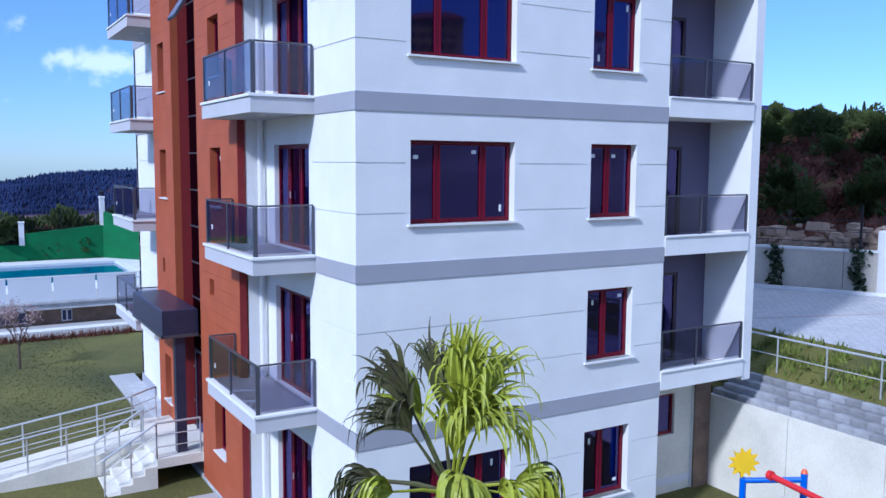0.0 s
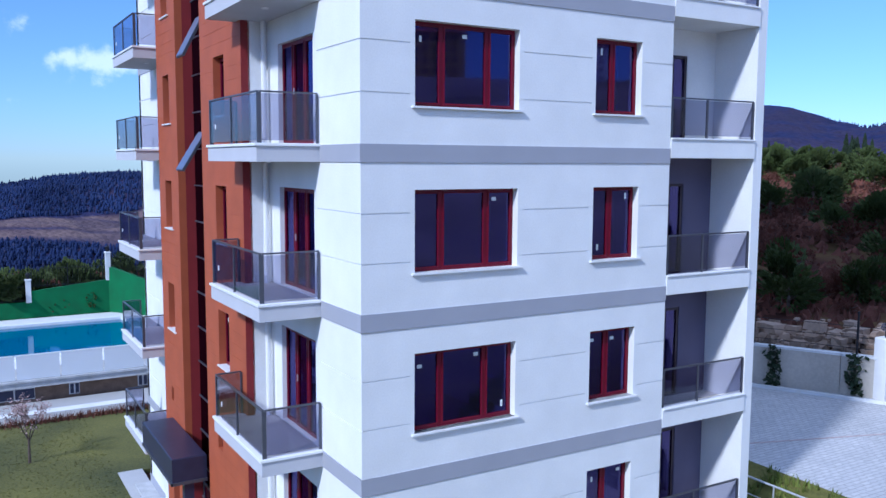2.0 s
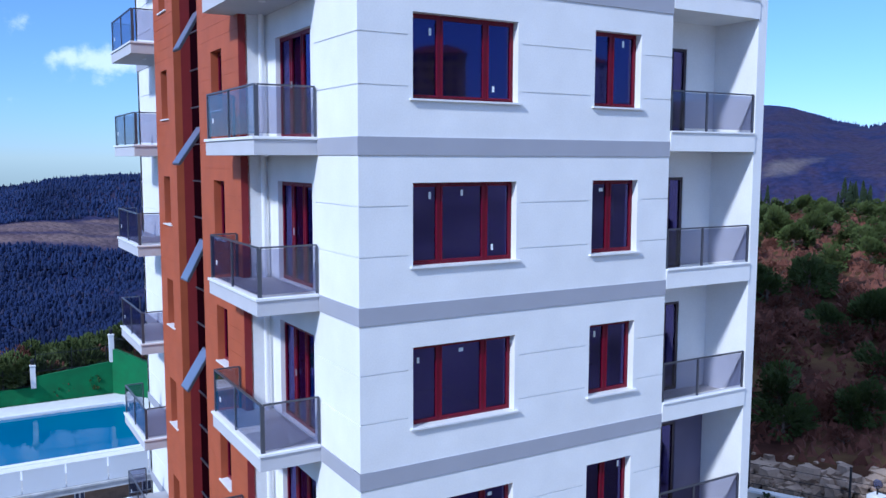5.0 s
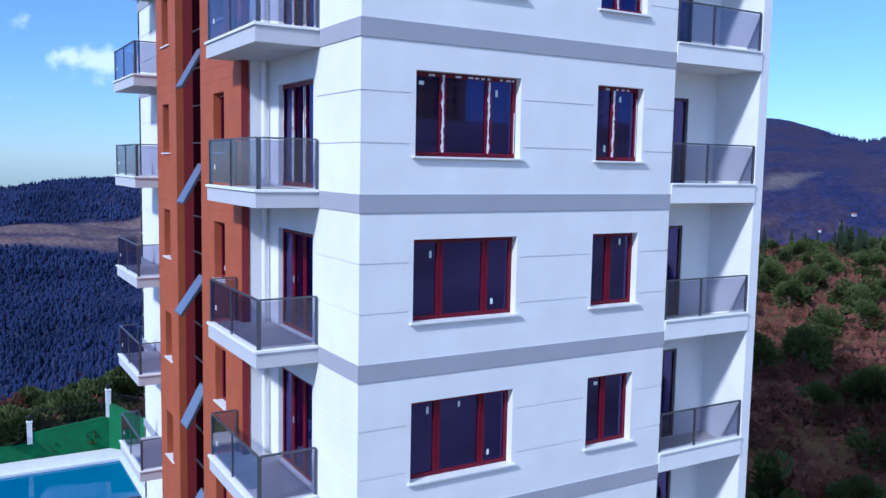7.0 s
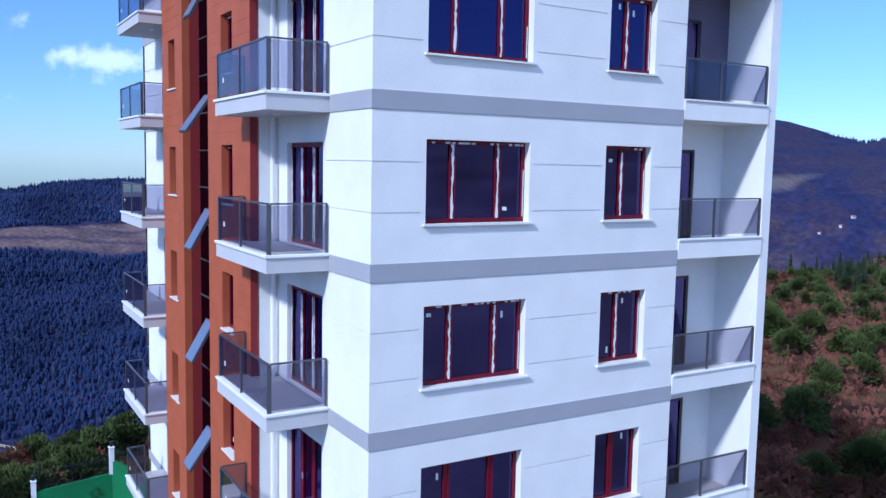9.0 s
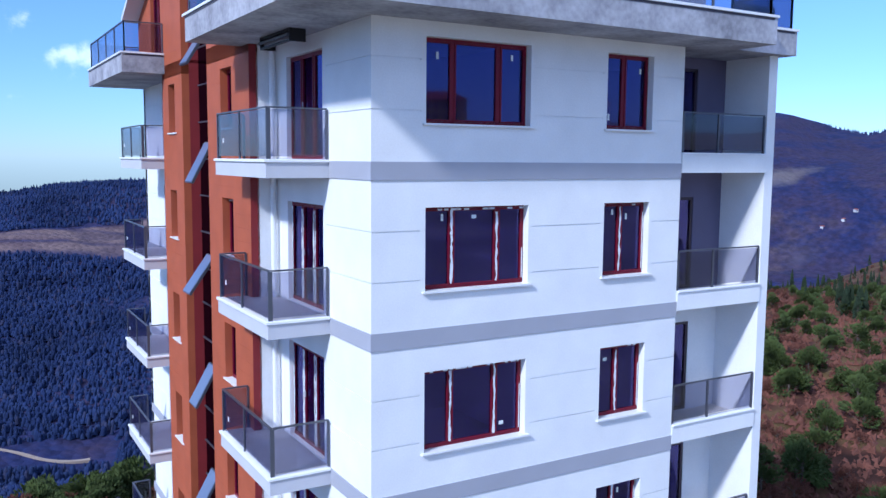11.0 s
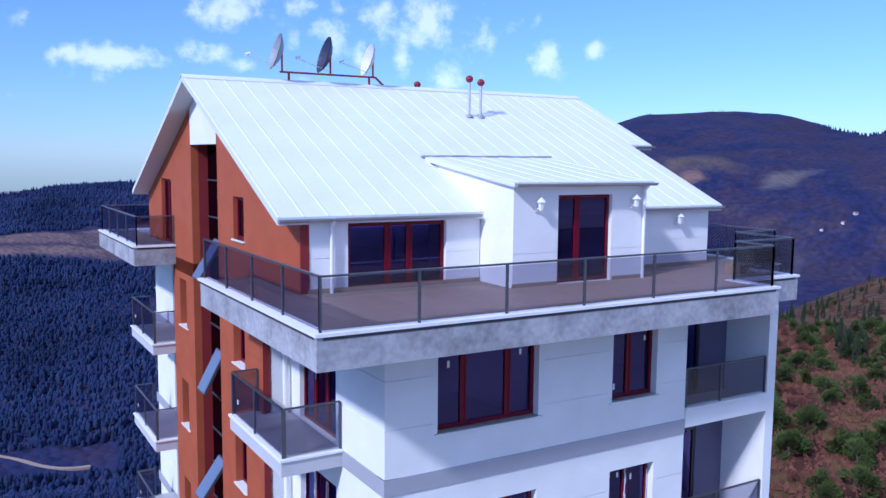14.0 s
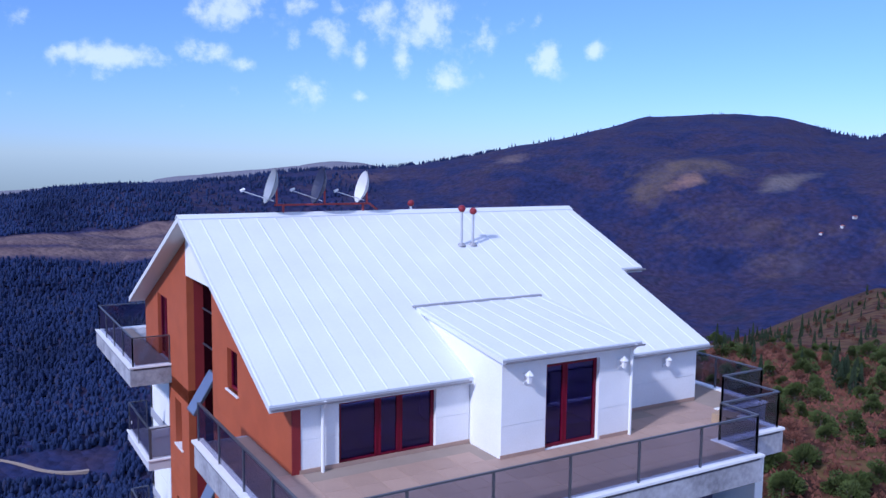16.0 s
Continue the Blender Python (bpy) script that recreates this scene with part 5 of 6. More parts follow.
steel_rail([(BX - 0.05, 8.14, 0.3), (-1.75, 8.14, 0.3), (-3.0, 8.14, -0.42)], 0.92)
steel_rail([(-1.78, 9.62, 0.3), (-3.0, 9.62, -0.42)], 0.92)
steel_rail([(-1.8, 9.78, 0.28), (-6.4, 9.78, -0.33)], 0.92)
steel_rail([(-1.0, 11.75, 0.3), (-1.78, 11.12, 0.28), (-6.4, 11.12, -0.33)], 0.92)
entry = thing("entrance_door", "glazed entrance door under the canopy", "door", at=pose(0, 0, 0))
part("door_frame", Shape().box(-0.23, -0.19, 8.5, 8.58, 0.3, 2.6).box(-0.23, -0.19, 10.1, 10.18, 0.3, 2.6).box(-0.23, -0.19, 8.58, 10.1, 2.52, 2.6), METAL, entry)
part("pane", Shape().box(-0.215, -0.205, 8.58, 10.1, 0.32, 2.52), PANE, entry)

# ---- the high side: retaining wall, rail, car park ----
retain = thing("retaining_wall", "stained concrete retaining wall topped with grey stone courses", "wall", at=pose(0, 0, 0))
for k in range(6):
    y1 = 1.5 - 2.4 * k
    part("wall_bay", Shape().box(10.62, 10.95, y1 - 2.385, y1, -0.62, 1.93), PALECONC, retain)
COURSE = material("grey_split_block", (0.36, 0.37, 0.40), 0.9, var=0.25, scale=3, fine=14, bump=0.4)
block_mesh = Shape().box(0, 0.3, 0.004, 0.386, 0, 0.15, 0.018).mesh("stone_block", COURSE)
for row in range(4):
    for k in range(34):
        o = new("stone_block", block_mesh)
        o.parent = retain
        o.location = (10.72 + 0.19 * row, 1.45 - 0.39 * (k + 1) - 0.19 * (row % 2), 1.932 + 0.155 * row)
setting("planting_strip", Shape().box(10.96, 13.2, -14, 2.5, -0.62, 2.05).add([(x, y, z) for y in (-14, 3.0) for x, z in ((11.42, 2.05), (13.2, 2.05), (13.2, 3.26), (11.42, 2.55))], [(0, 1, 2, 3), (7, 6, 5, 4), (0, 4, 5, 1), (1, 5, 6, 2), (2, 6, 7, 3), (3, 7, 4, 0)]), GRASS, "weedy planting strip behind the retaining wall", "planting")
steel_rail([(11.62, 1.6, 2.6), (11.62, -12.0, 2.6)], 0.92, posts=1.35, rows=(0.5,))
wd = (Vector((22.2, 5.0)) - Vector((20.3, 8.6))).normalized()
wa, wb = Vector((21.25, 6.8)) - wd * 16, Vector((21.25, 6.8)) + wd * 16
nrm = Vector((wd.y, -wd.x)) if Vector((wd.y, -wd.x)).dot(Vector((-1, -0.5))) > 0 else Vector((-wd.y, wd.x))
PAVERS = material("grey_block_paving", (0.52, 0.52, 0.53), 0.9, var=0.18, scale=0.3, fine=10, bump=0.15)
pn, pl = PAVERS.node_tree.nodes, PAVERS.node_tree.links
brick, pco, pmix = pn.new("ShaderNodeTexBrick"), pn.new("ShaderNodeTexCoord"), pn.new("ShaderNodeMix")
brick.inputs["Scale"].default_value, brick.inputs["Mortar Size"].default_value = 1.6, 0.02
brick.inputs["Color1"].default_value, brick.inputs["Color2"].default_value, brick.inputs["Mortar"].default_value = (1, 1, 1, 1), (0.86, 0.86, 0.88, 1), (0.6, 0.6, 0.6, 1)
pmix.data_type, pmix.blend_type = "RGBA", "MULTIPLY"
pmix.inputs["Factor"].default_value = 1.0
pl.new(pco.outputs["Object"], brick.inputs["Vector"])
was = pn["Principled BSDF"].inputs["Base Color"].links[0].from_socket
pl.new(was, pmix.inputs["A"]); pl.new(brick.outputs["Color"], pmix.inputs["B"]); pl.new(pmix.outputs["Result"], pn["Principled BSDF"].inputs["Base Color"])
setting("car_park", Shape().prism([(13.2, -9.5), (wb.x, wb.y), (wa.x, wa.y), (13.2, 20.9)], -0.62, 3.25), PAVERS, "pale grey block-paved car park", "pavement")
MARK = material("faded_red_line", (0.44, 0.36, 0.35), 0.9, var=0.3, scale=2)
setting("bay_line", Shape().bar((14.2, 3.4, 3.254), (22.4, 0.6, 3.254), 0.1, 0.006), MARK, "faded red parking line", "marking")
bound = thing("boundary_wall", "pale rendered boundary wall with climbing plants", "wall", at=pose(0, 0, 0))
BOUNDMAT = material("pale_render", (0.50, 0.46, 0.40), 0.9, var=0.25, scale=0.8, fine=10, bump=0.2)
for k in range(13):
    p, q = wa + wd * (k * 2.5), wa + wd * (k * 2.5 + 2.48)
    part("wall_panel", Shape().bar((p.x, p.y, 3.97), (q.x, q.y, 3.97), 0.25, 1.45), BOUNDMAT, bound)
    part("coping", Shape().bar((p.x, p.y, 4.73), (q.x, q.y, 4.73), 0.34, 0.08), KERB, bound)
pillar_at = c = wa + wd * 18.9
part("pillar", Shape().box(c.x - 0.25, c.x + 0.25, c.y - 0.25, c.y + 0.25, 3.25, 5.5, 0.03), KERB, bound)
part("kerbstone", Shape().bar((wa.x + nrm.x * 0.75, wa.y + nrm.y * 0.75, 3.3), (wb.x + nrm.x * 0.75, wb.y + nrm.y * 0.75, 3.3), 0.14, 0.12), KERB, bound)
fence2 = thing("mesh_fence", "dark wire fence on the boundary wall", "fence", at=pose(0, 0, 0))
for k in range(9):
    p = wa + wd * (k * 3.6)
    part("post", Shape().bar((p.x, p.y, 4.7), (p.x, p.y, 6.35), 0.06, 0.06), BLACK, fence2)
for z in (5.0, 5.4, 5.8):
    part("wire", Shape().tube((wa.x, wa.y, z), (wb.x, wb.y, z), 0.012, n=5), BLACK, fence2)
for k, t in enumerate((7.6, 12.4, 15.2, 18.0, 20.5)):
    p = wa + wd * t + nrm * 0.2
    ivy, r2 = Shape(), random.Random(k)
    for i in range(160):
        h = r2.uniform(3.3, 4.8)
        c2 = Vector((p.x, p.y, h)) + Vector((wd.x, wd.y, 0)) * r2.gauss(0, 0.13) + Vector((nrm.x, nrm.y, 0)) * r2.uniform(0, 0.15)
        d1, d2 = Vector([r2.uniform(-1, 1) for _ in range(3)]) * 0.1, Vector([r2.uniform(-1, 1) for _ in range(3)]) * 0.1
        ivy.add([c2 - d1, c2 + d2, c2 + d1, c2 - d2], [(0, 1, 2, 3)])
    tagged(part("climbing_plant", ivy, CYPRESS), "dark climbing plant against the boundary wall", "plant", "climbing plants")


# ---- plants ----
def crown_shape(r2, radius, height, clumps, leaf, lean=0.0, cone=False):
    """Many small tufts spread over a lumpy crown with gaps."""
    s = Shape()
    lobes = [(Vector((r2.gauss(0, radius * 0.38), r2.gauss(0, radius * 0.38), height * r2.uniform(0.2, 0.85))), radius * r2.uniform(0.32, 0.6)) for _ in range(9)]
    for i in range(clumps):
        if cone:
            t = r2.random() ** 0.8
            a = r2.uniform(0, 6.283)
            rr = radius * (1 - t) ** 0.7 * r2.uniform(0.6, 1.05) * min(1, 0.35 + t * 5)
            c = Vector((rr * math.cos(a), rr * math.sin(a), t * height))
        else:
            o, lr = r2.choice(lobes)
            v = Vector((r2.gauss(0, 1), r2.gauss(0, 1), r2.gauss(0, 1))).normalized()
            c = o + v * lr * r2.uniform(0.75, 1.05)
            c.z = max(0.05, c.z)
        n1 = Vector([r2.uniform(-1, 1) for _ in range(3)]).normalized()
        n2 = n1.orthogonal().normalized()
        up = (c - Vector((0, 0, height * 0.3))).normalized()
        w = leaf * r2.uniform(0.6, 1.3)
        for q in (n1, n2):
            b = c + up * w * 1.1
            s.add([c - q * w * 0.45, c + q * w * 0.45, b + q * w * 0.15, b - q * w * 0.2], [(0, 1, 2, 3)])
    return s


def plant_kind(name, label, category, group, mat, seed, radius, height, clumps, leaf, cone=False, trunk=0.3, limbs=4):
    r2 = random.Random(seed)
    t = thing(name, label, category, group, at=pose(0, 0, -500))
    s = Shape().tube((0, 0, -0.5), (0, 0, height * 0.6), radius * 0.09, radius * 0.04, n=6)
    for k in range(limbs):
        a = 6.283 * k / max(1, limbs)
        s.tube((0, 0, height * (0.15 + 0.1 * k)), (radius * 0.6 * math.cos(a), radius * 0.6 * math.sin(a), height * (0.35 + 0.12 * k)), radius * 0.04, radius * 0.015, n=5)
    part("trunk", s, BARK, t)
    cs = crown_shape(r2, radius, height, clumps, leaf, cone=cone)
    cr = part("crown", cs, mat, t)
    cr.location = (0, 0, trunk)
    return t


kinds = {
    "pine": [plant_kind("pine_tree", "young bushy green pine on the scrub slope", "tree", "slope pines", PINE, 10 + i, 1.0, 1.7, 900, 0.15, trunk=0.1) for i in range(3)],
    "bush": [plant_kind("dry_shrub", "leafless reddish-brown shrub on the slope", "shrub", "slope shrubs", BUSH, 20 + i, 1.0, 1.0, 420, 0.12, trunk=0.0) for i in range(2)],
    "cypress": [plant_kind("cypress_tree", "slender dark cypress on the hillside", "tree", "cypresses", CYPRESS, 30 + i, 0.55, 4.6, 420, 0.26, cone=True, trunk=0.2, limbs=0) for i in range(2)],
}


def plant(kind, r2, x, y, size):
    proto = r2.choice(kinds[kind])
    c = copy_thing(proto, pose(x, y, land_z(x, y) - 0.1, 0, 0, r2.uniform(0, 360)))
    c.scale = (size * r2.uniform(0.9, 1.15), size * r2.uniform(0.9, 1.15), size * r2.uniform(0.85, 1.2))
    return c


r3 = random.Random(77)


def polar(a, r):
    return OX + r * math.sin(radians(a)), OY + r * math.cos(radians(a))


for k in range(230):
    a, r = r3.uniform(48.5, 60), 40 + 110 * r3.random() ** 1.1
    x, y = polar(a, r)
    kind = "pine" if r3.random() < (0.3 if r < 72 else 0.55) else "bush"
    plant(kind, r3, x, y, r3.uniform(0.7, 1.4) * (1.15 if r < 60 else 1) * (1 if kind == "pine" else 0.7))
for k in range(110):
    a, r = r3.uniform(46, 60), r3.uniform(115, 290)
    x, y = polar(a, r)
    plant("cypress", r3, x, y, r3.uniform(0.35, 0.75))
for k in range(150):
    x, y = polar(r3.uniform(47, 60), r3.uniform(105, 330))
    plant("pine" if r3.random() < 0.3 else "bush", r3, x, y, r3.uniform(0.45, 1.0))
for k in range(9):
    x, y = polar(56.6 + r3.uniform(-0.8, 0.9), r3.uniform(112, 124))
    plant("cypress", r3, x, y, r3.uniform(0.55, 0.95))
for k in range(170):
    a, r = r3.uniform(1, 15), 63.5 + 95 * r3.random() ** 1.5
    x, y = polar(a, r)
    plant("pine" if r3.random() < 0.6 else "bush", r3, x, y, r3.uniform(0.9, 2.0))
for protos in kinds.values():
    for p in protos:
        for o in (*p.children_recursive, p):
            bpy.data.objects.remove(o)

# far woods, many small conifers and round crowns on the slopes
woods = Shape()
for k in range(36000):
    a = r3.uniform(-2, 14) if k % 5 < 3 else r3.uniform(14, 61)
    r = math.sqrt(r3.uniform(230 ** 2, 1150 ** 2)) if r3.random() < 0.75 else r3.uniform(1150, 1600)
    if (a > 40 and r < 420) or (a > 26 and r > 800):
        continue
    x, y = polar(a, r)
    if a < 17 and 1010 < math.hypot(x, y) < min(1190, 1085 + 0.45 * x) or (a < 9 and 575 < r < 622):
        continue
    z = land_z(x, y)
    h, w = r3.uniform(3.5, 7.5), r3.uniform(1.3, 2.8)
    o = r3.uniform(0, 6.28)
    ring = [(x + w * math.cos(o + 1.2566 * i), y + w * math.sin(o + 1.2566 * i), z + h * 0.12 * r3.uniform(0.2, 1.5)) for i in range(5)]
    top = r3.uniform(0.3, 0.75) * w
    ring2 = [(x + top * math.cos(o + 0.6 + 1.2566 * i), y + top * math.sin(o + 0.6 + 1.2566 * i), z + h * 0.75) for i in range(5)]
    woods.add([*ring, *ring2, (x, y, z + h), (x, y, z - 1)], [(i, (i + 1) % 5, 5 + (i + 1) % 5, 5 + i) for i in range(5)] + [(5 + i, 5 + (i + 1) % 5, 10) for i in range(5)])
far_woods = stuff("far_woods", woods, HAZEFOREST, "dense dark conifer woods on the valley slopes", "woods")
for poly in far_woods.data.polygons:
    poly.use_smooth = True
crest = Shape()
for k in range(1500):
    a = r3.uniform(-2, 60)
    r = lerp_table(CRESTD, a) + r3.uniform(-60, 10)
    x, y = polar(a, r)
    z = land_z(x, y)
    if 34 < a < 54 and r3.random() < 0.9:
        continue
    h, w = r3.uniform(5, 10), r3.uniform(2, 4)
    crest.add([(x + w * math.cos(1.57 * i), y + w * math.sin(1.57 * i), z - 1) for i in range(4)] + [(x, y, z + h)], [(0, 1, 4), (1, 2, 4), (2, 3, 4), (3, 0, 4)])
stuff("crest_trees", crest, HAZEFOREST, "row of dark trees on the far ridge", "woods")

# a track in the valley
track = Shape()
edge = []
for k in range(30):
    a = -4 + k * 0.39
    r = 606 - 5 * (a - 3) + 6 * math.sin(a * 0.9)
    for d in (0, 3.2):
        x, y = polar(a, r + d)
        edge.append((x, y, max(land_z(*polar(a, r)), land_z(*polar(a, r + 3.2))) + 1.2))
track.add(edge, [(2 * k, 2 * k + 1, 2 * k + 3, 2 * k + 2) for k in range(29)])
track.add([(x, y, z - 4) for x, y, z in edge], [(2 * k, 2 * k + 2, 2 * k + 3, 2 * k + 1) for k in range(29)])
for k in range(29):
    for o in (0, 1):
        i, j = 2 * k + o, 2 * k + 2 + o
        n0 = len(edge)
        track.f.append((i, j, j + n0, i + n0))
setting("track", track, TILEJOINT, "pale track along the valley floor", "road")

# scrub ground cover on the near slopes
cover = Shape()
for k in range(9000):
    if k % 3:
        a, r = r3.uniform(48, 60), 38 + 110 * r3.random()
    else:
        a, r = r3.uniform(2, 15), r3.uniform(63, 100)
    x, y = polar(a, r)
    z = land_z(x, y)
    w, h, o = r3.uniform(0.1, 0.45), r3.uniform(0.1, 0.5), r3.uniform(0, 6.28)
    cover.add([(x + w * math.cos(o + 2.1 * i), y + w * math.sin(o + 2.1 * i), z - 0.05) for i in range(3)] + [(x + r3.uniform(-0.2, 0.2), y + r3.uniform(-0.2, 0.2), z + h)], [(0, 1, 3), (1, 2, 3), (2, 0, 3)])
stuff("scrub", cover, BUSH, "low dry brown scrub", "scrub")

# rubble behind the boundary wall
rubble = Shape()
for k in range(1100):
    t = r3.uniform(-8, 26)
    p = wa + wd * (t + 4) - nrm * r3.uniform(0.6, 3.2)
    z = land_z(p.x, p.y)
    sx = r3.choice([0.07, 0.1, 0.13, 0.18, 0.26]) * r3.uniform(0.8, 1.2)
    c2 = Vector((p.x, p.y, max(4.6, z) + r3.uniform(0, 1.0) * r3.random()))
    pts = [c2 + Vector((dx * sx * r3.uniform(0.6, 1.3), dy * sx * r3.uniform(0.6, 1.3), dz * sx * r3.uniform(0.4, 0.9))) for dx in (-1, 1) for dy in (-1, 1) for dz in (-1, 1)]
    rubble.add(pts, [(0, 1, 3, 2), (4, 6, 7, 5), (0, 4, 5, 1), (2, 3, 7, 6), (0, 2, 6, 4), (1, 5, 7, 3)])
stuff("rubble", rubble, ROCK, "heap of pale broken stones behind the wall", "rubble")


# fan palm before the corner
def palm(x, y, base, crown_z):
    t = thing("fan_palm", "fan palm with green upright fronds and drooping dry leaves", "palm tree", at=pose(x, y, base))
    r2 = random.Random(3)
    tr = Shape()
    hh = crown_z - base
    for k in range(14):
        z = hh * k / 14
        tr.tube((0, 0, z), (0, 0, z + hh / 14 + 0.02), 0.19 + 0.03 * (k % 2), 0.16, n=10)
    part("trunk", tr, PALMDRY, t)
    fib = Shape()
    for k in range(240):
        a, z = r2.uniform(0, 6.28), hh - r2.uniform(0.0, 0.9)
        d = Vector((math.cos(a), math.sin(a), 0))
        p = d * 0.17 + Vector((0, 0, z))
        q = d * r2.uniform(0.24, 0.42) + Vector((0, 0, z - r2.uniform(0.25, 0.8)))
        sd = d.cross(Vector((0, 0, 1))) * 0.012
        fib.add([p - sd, p + sd, q], [(0, 1, 2)])
    part("fibre_skirt", fib, PALMDRY, t, "hanging dry palm fibres")
    right, near, upv = Vector((0.86, -0.51, 0)), Vector((-0.51, -0.86, 0)), Vector((0, 0, 1))
    # lean to the camera's right and towards it, set to fit its view; stalk, leaf length, half spread, droop, darker
    # leaf for dry fronds and painted shade
    fronds = [(4, 6, 1.1, 1.2, 15, 0.12, 0), (13, -6, 1.05, 1.2, 19, 0.4, 0), (19, 8, 0.85, 1.25, 24, 0.8, 0), (9, 12, 0.8, 1.2, 20, 0.7, 0), (-7, -8, 1.0, 1.1, 13, 0.12, 1), (2, 14, 0.55, 1.0, 16, 0.1, 0),
              (-25, 0, 1.2, 1.0, 18, 0.2, 1), (-31, 8, 0.95, 0.95, 26, 0.45, 1), (-24, -12, 0.95, 0.85, 20, 0.3, 0),
              (-74, 5, 0.95, 1.0, 42, 0.8, 1), (-66, 34, 0.85, 1.0, 46, 0.8, 0), (-80, -20, 0.9, 0.9, 40, 0.9, 1), (70, 12, 0.8, 1.05, 42, 0.8, 0), (78, -14, 0.9, 1.0, 42, 0.8, 1), (60, 40, 0.7, 1.0, 46, 0.9, 0),
              (10, 48, 0.5, 1.1, 30, 0.8, 0), (-16, 66, 0.55, 1.0, 46, 0.9, 1)]
    for lx, ly, stalk, ln, spread, droop0, dark_leaf in fronds:
        d = (right * math.sin(radians(lx)) + near * math.sin(radians(ly)) + upv * max(0.02, math.cos(radians(lx)) * math.cos(radians(ly)))).normalized()
        o = Vector((0, 0, hh - 0.02))
        hub = o + d * stalk - Vector((0, 0, 0.12 * stalk * (1 - d.z)))
        stem = part("stalk", Shape().tube(o, o.lerp(hub, 0.5) + Vector((0, 0, 0.05 * (1 - d.z))), 0.03, 0.022, n=6).tube(o.lerp(hub, 0.5) + Vector((0, 0, 0.05 * (1 - d.z))), hub, 0.022, 0.014, n=6), PALMDRYSHADE if dark_leaf else PALMLEAF, t)
        side = d.cross(near)
        side = side.normalized() if side.length > 0.05 else right
        upn = side.cross(d).normalized()
        leaf = Shape()
        nb = 32
        for i in range(nb):
            th = radians(-spread + 2 * spread * i / (nb - 1))
            dr = (d * math.cos(th) + side * math.sin(th) + upn * r2.uniform(-0.13, 0.13)).normalized()
            L = ln * r2.uniform(0.7, 1.05)
            pts, cur, pos = [], dr.copy(), hub.copy()
            seg = 11
            droop = droop0 * r2.uniform(0.5, 1.4)
            low = abs(lx) > 50 or abs(ly) > 40
            hang, start = (r2.uniform(1.6, 5.0), r2.uniform(0.05, 0.25)) if low else (r2.uniform(0.2, 1.2) if r2.random() < 0.22 else r2.uniform(2.5, 9.0), r2.uniform(0.34, 0.6))
            for q in range(seg + 1):
                pts.append(pos.copy())
                pos = pos + cur * (L / seg)
                cur = (cur + Vector((0, 0, -droop * 0.35 - hang * max(0, q / seg - start))) + side * r2.uniform(-0.12, 0.12)).normalized()
            wv = upn.cross(dr).normalized()
            prev = None
            for q, p in enumerate(pts):
                f = q / seg
                w = 0.041 * min(1, 0.3 + f * 2.5) * (1 - max(0, f - 0.3) / 0.7) + 0.003
                e = (p - wv * w + upn * w * 0.5, p, p + wv * w + upn * w * 0.5)
                if prev:
                    leaf.add([*prev, *e], [(0, 1, 4, 3), (1, 2, 5, 4)])
                prev = e
        part("leaf_fan", leaf, PALMDRYSHADE if dark_leaf else PALMLEAF, stem)
    return t


palm(-1.1, -5.05, GZ, 3.92)

# small bare tree with blossom on the lawn
bt = thing("blossom_tree", "small bare tree with pale pink blossom on the lawn", "tree", at=pose(-3.75, 23.4, GZ))
s, tips, r2 = Shape(), [], random.Random(8)
s.tube((0, 0, 0), (0, 0, 1.0), 0.06, 0.045, n=7)


def grow(p, d, ln, rad, level):
    q = p + d * ln
    s.tube(p, q, rad, rad * 0.6, n=5)
    if level == 0:
        tips.append(q)
        return
    for _ in range(3):
        nd = (d + Vector((r2.gauss(0, 0.42), r2.gauss(0, 0.42), r2.gauss(0.1, 0.2)))).normalized()
        tips.append(q)
        grow(q, nd, ln * r2.uniform(0.65, 0.9), rad * 0.55, level - 1)


for k in range(4):
    a = 1.57 * k + 0.4
    grow(Vector((0, 0, 0.85 + 0.05 * k)), Vector((0.45 * math.cos(a), 0.45 * math.sin(a), 0.9)).normalized(), 0.6, 0.03, 3)
part("trunk", s, BARK, bt)
bl = Shape()
for p in tips:
    for _ in range(5):
        c2 = p + Vector([r2.gauss(0, 0.09) for _ in range(3)])
        d1, d2 = Vector([r2.uniform(-1, 1) for _ in range(3)]) * 0.035, Vector([r2.uniform(-1, 1) for _ in range(3)]) * 0.035
        bl.add([c2 - d1, c2 + d2, c2 + d1, c2 - d2], [(0, 1, 2, 3)])
part("crown", bl, BLOSSOM, bt, "pale pink blossom")

# ---- houses on the hill behind, which the panes mirror ----
YELLOWWALL = material("ochre_render", (0.62, 0.44, 0.16), 0.9, var=0.1, scale=0.5)
ROOFTILE = material("red_roof_tile", (0.35, 0.10, 0.06), 0.8, var=0.25, scale=1.5)


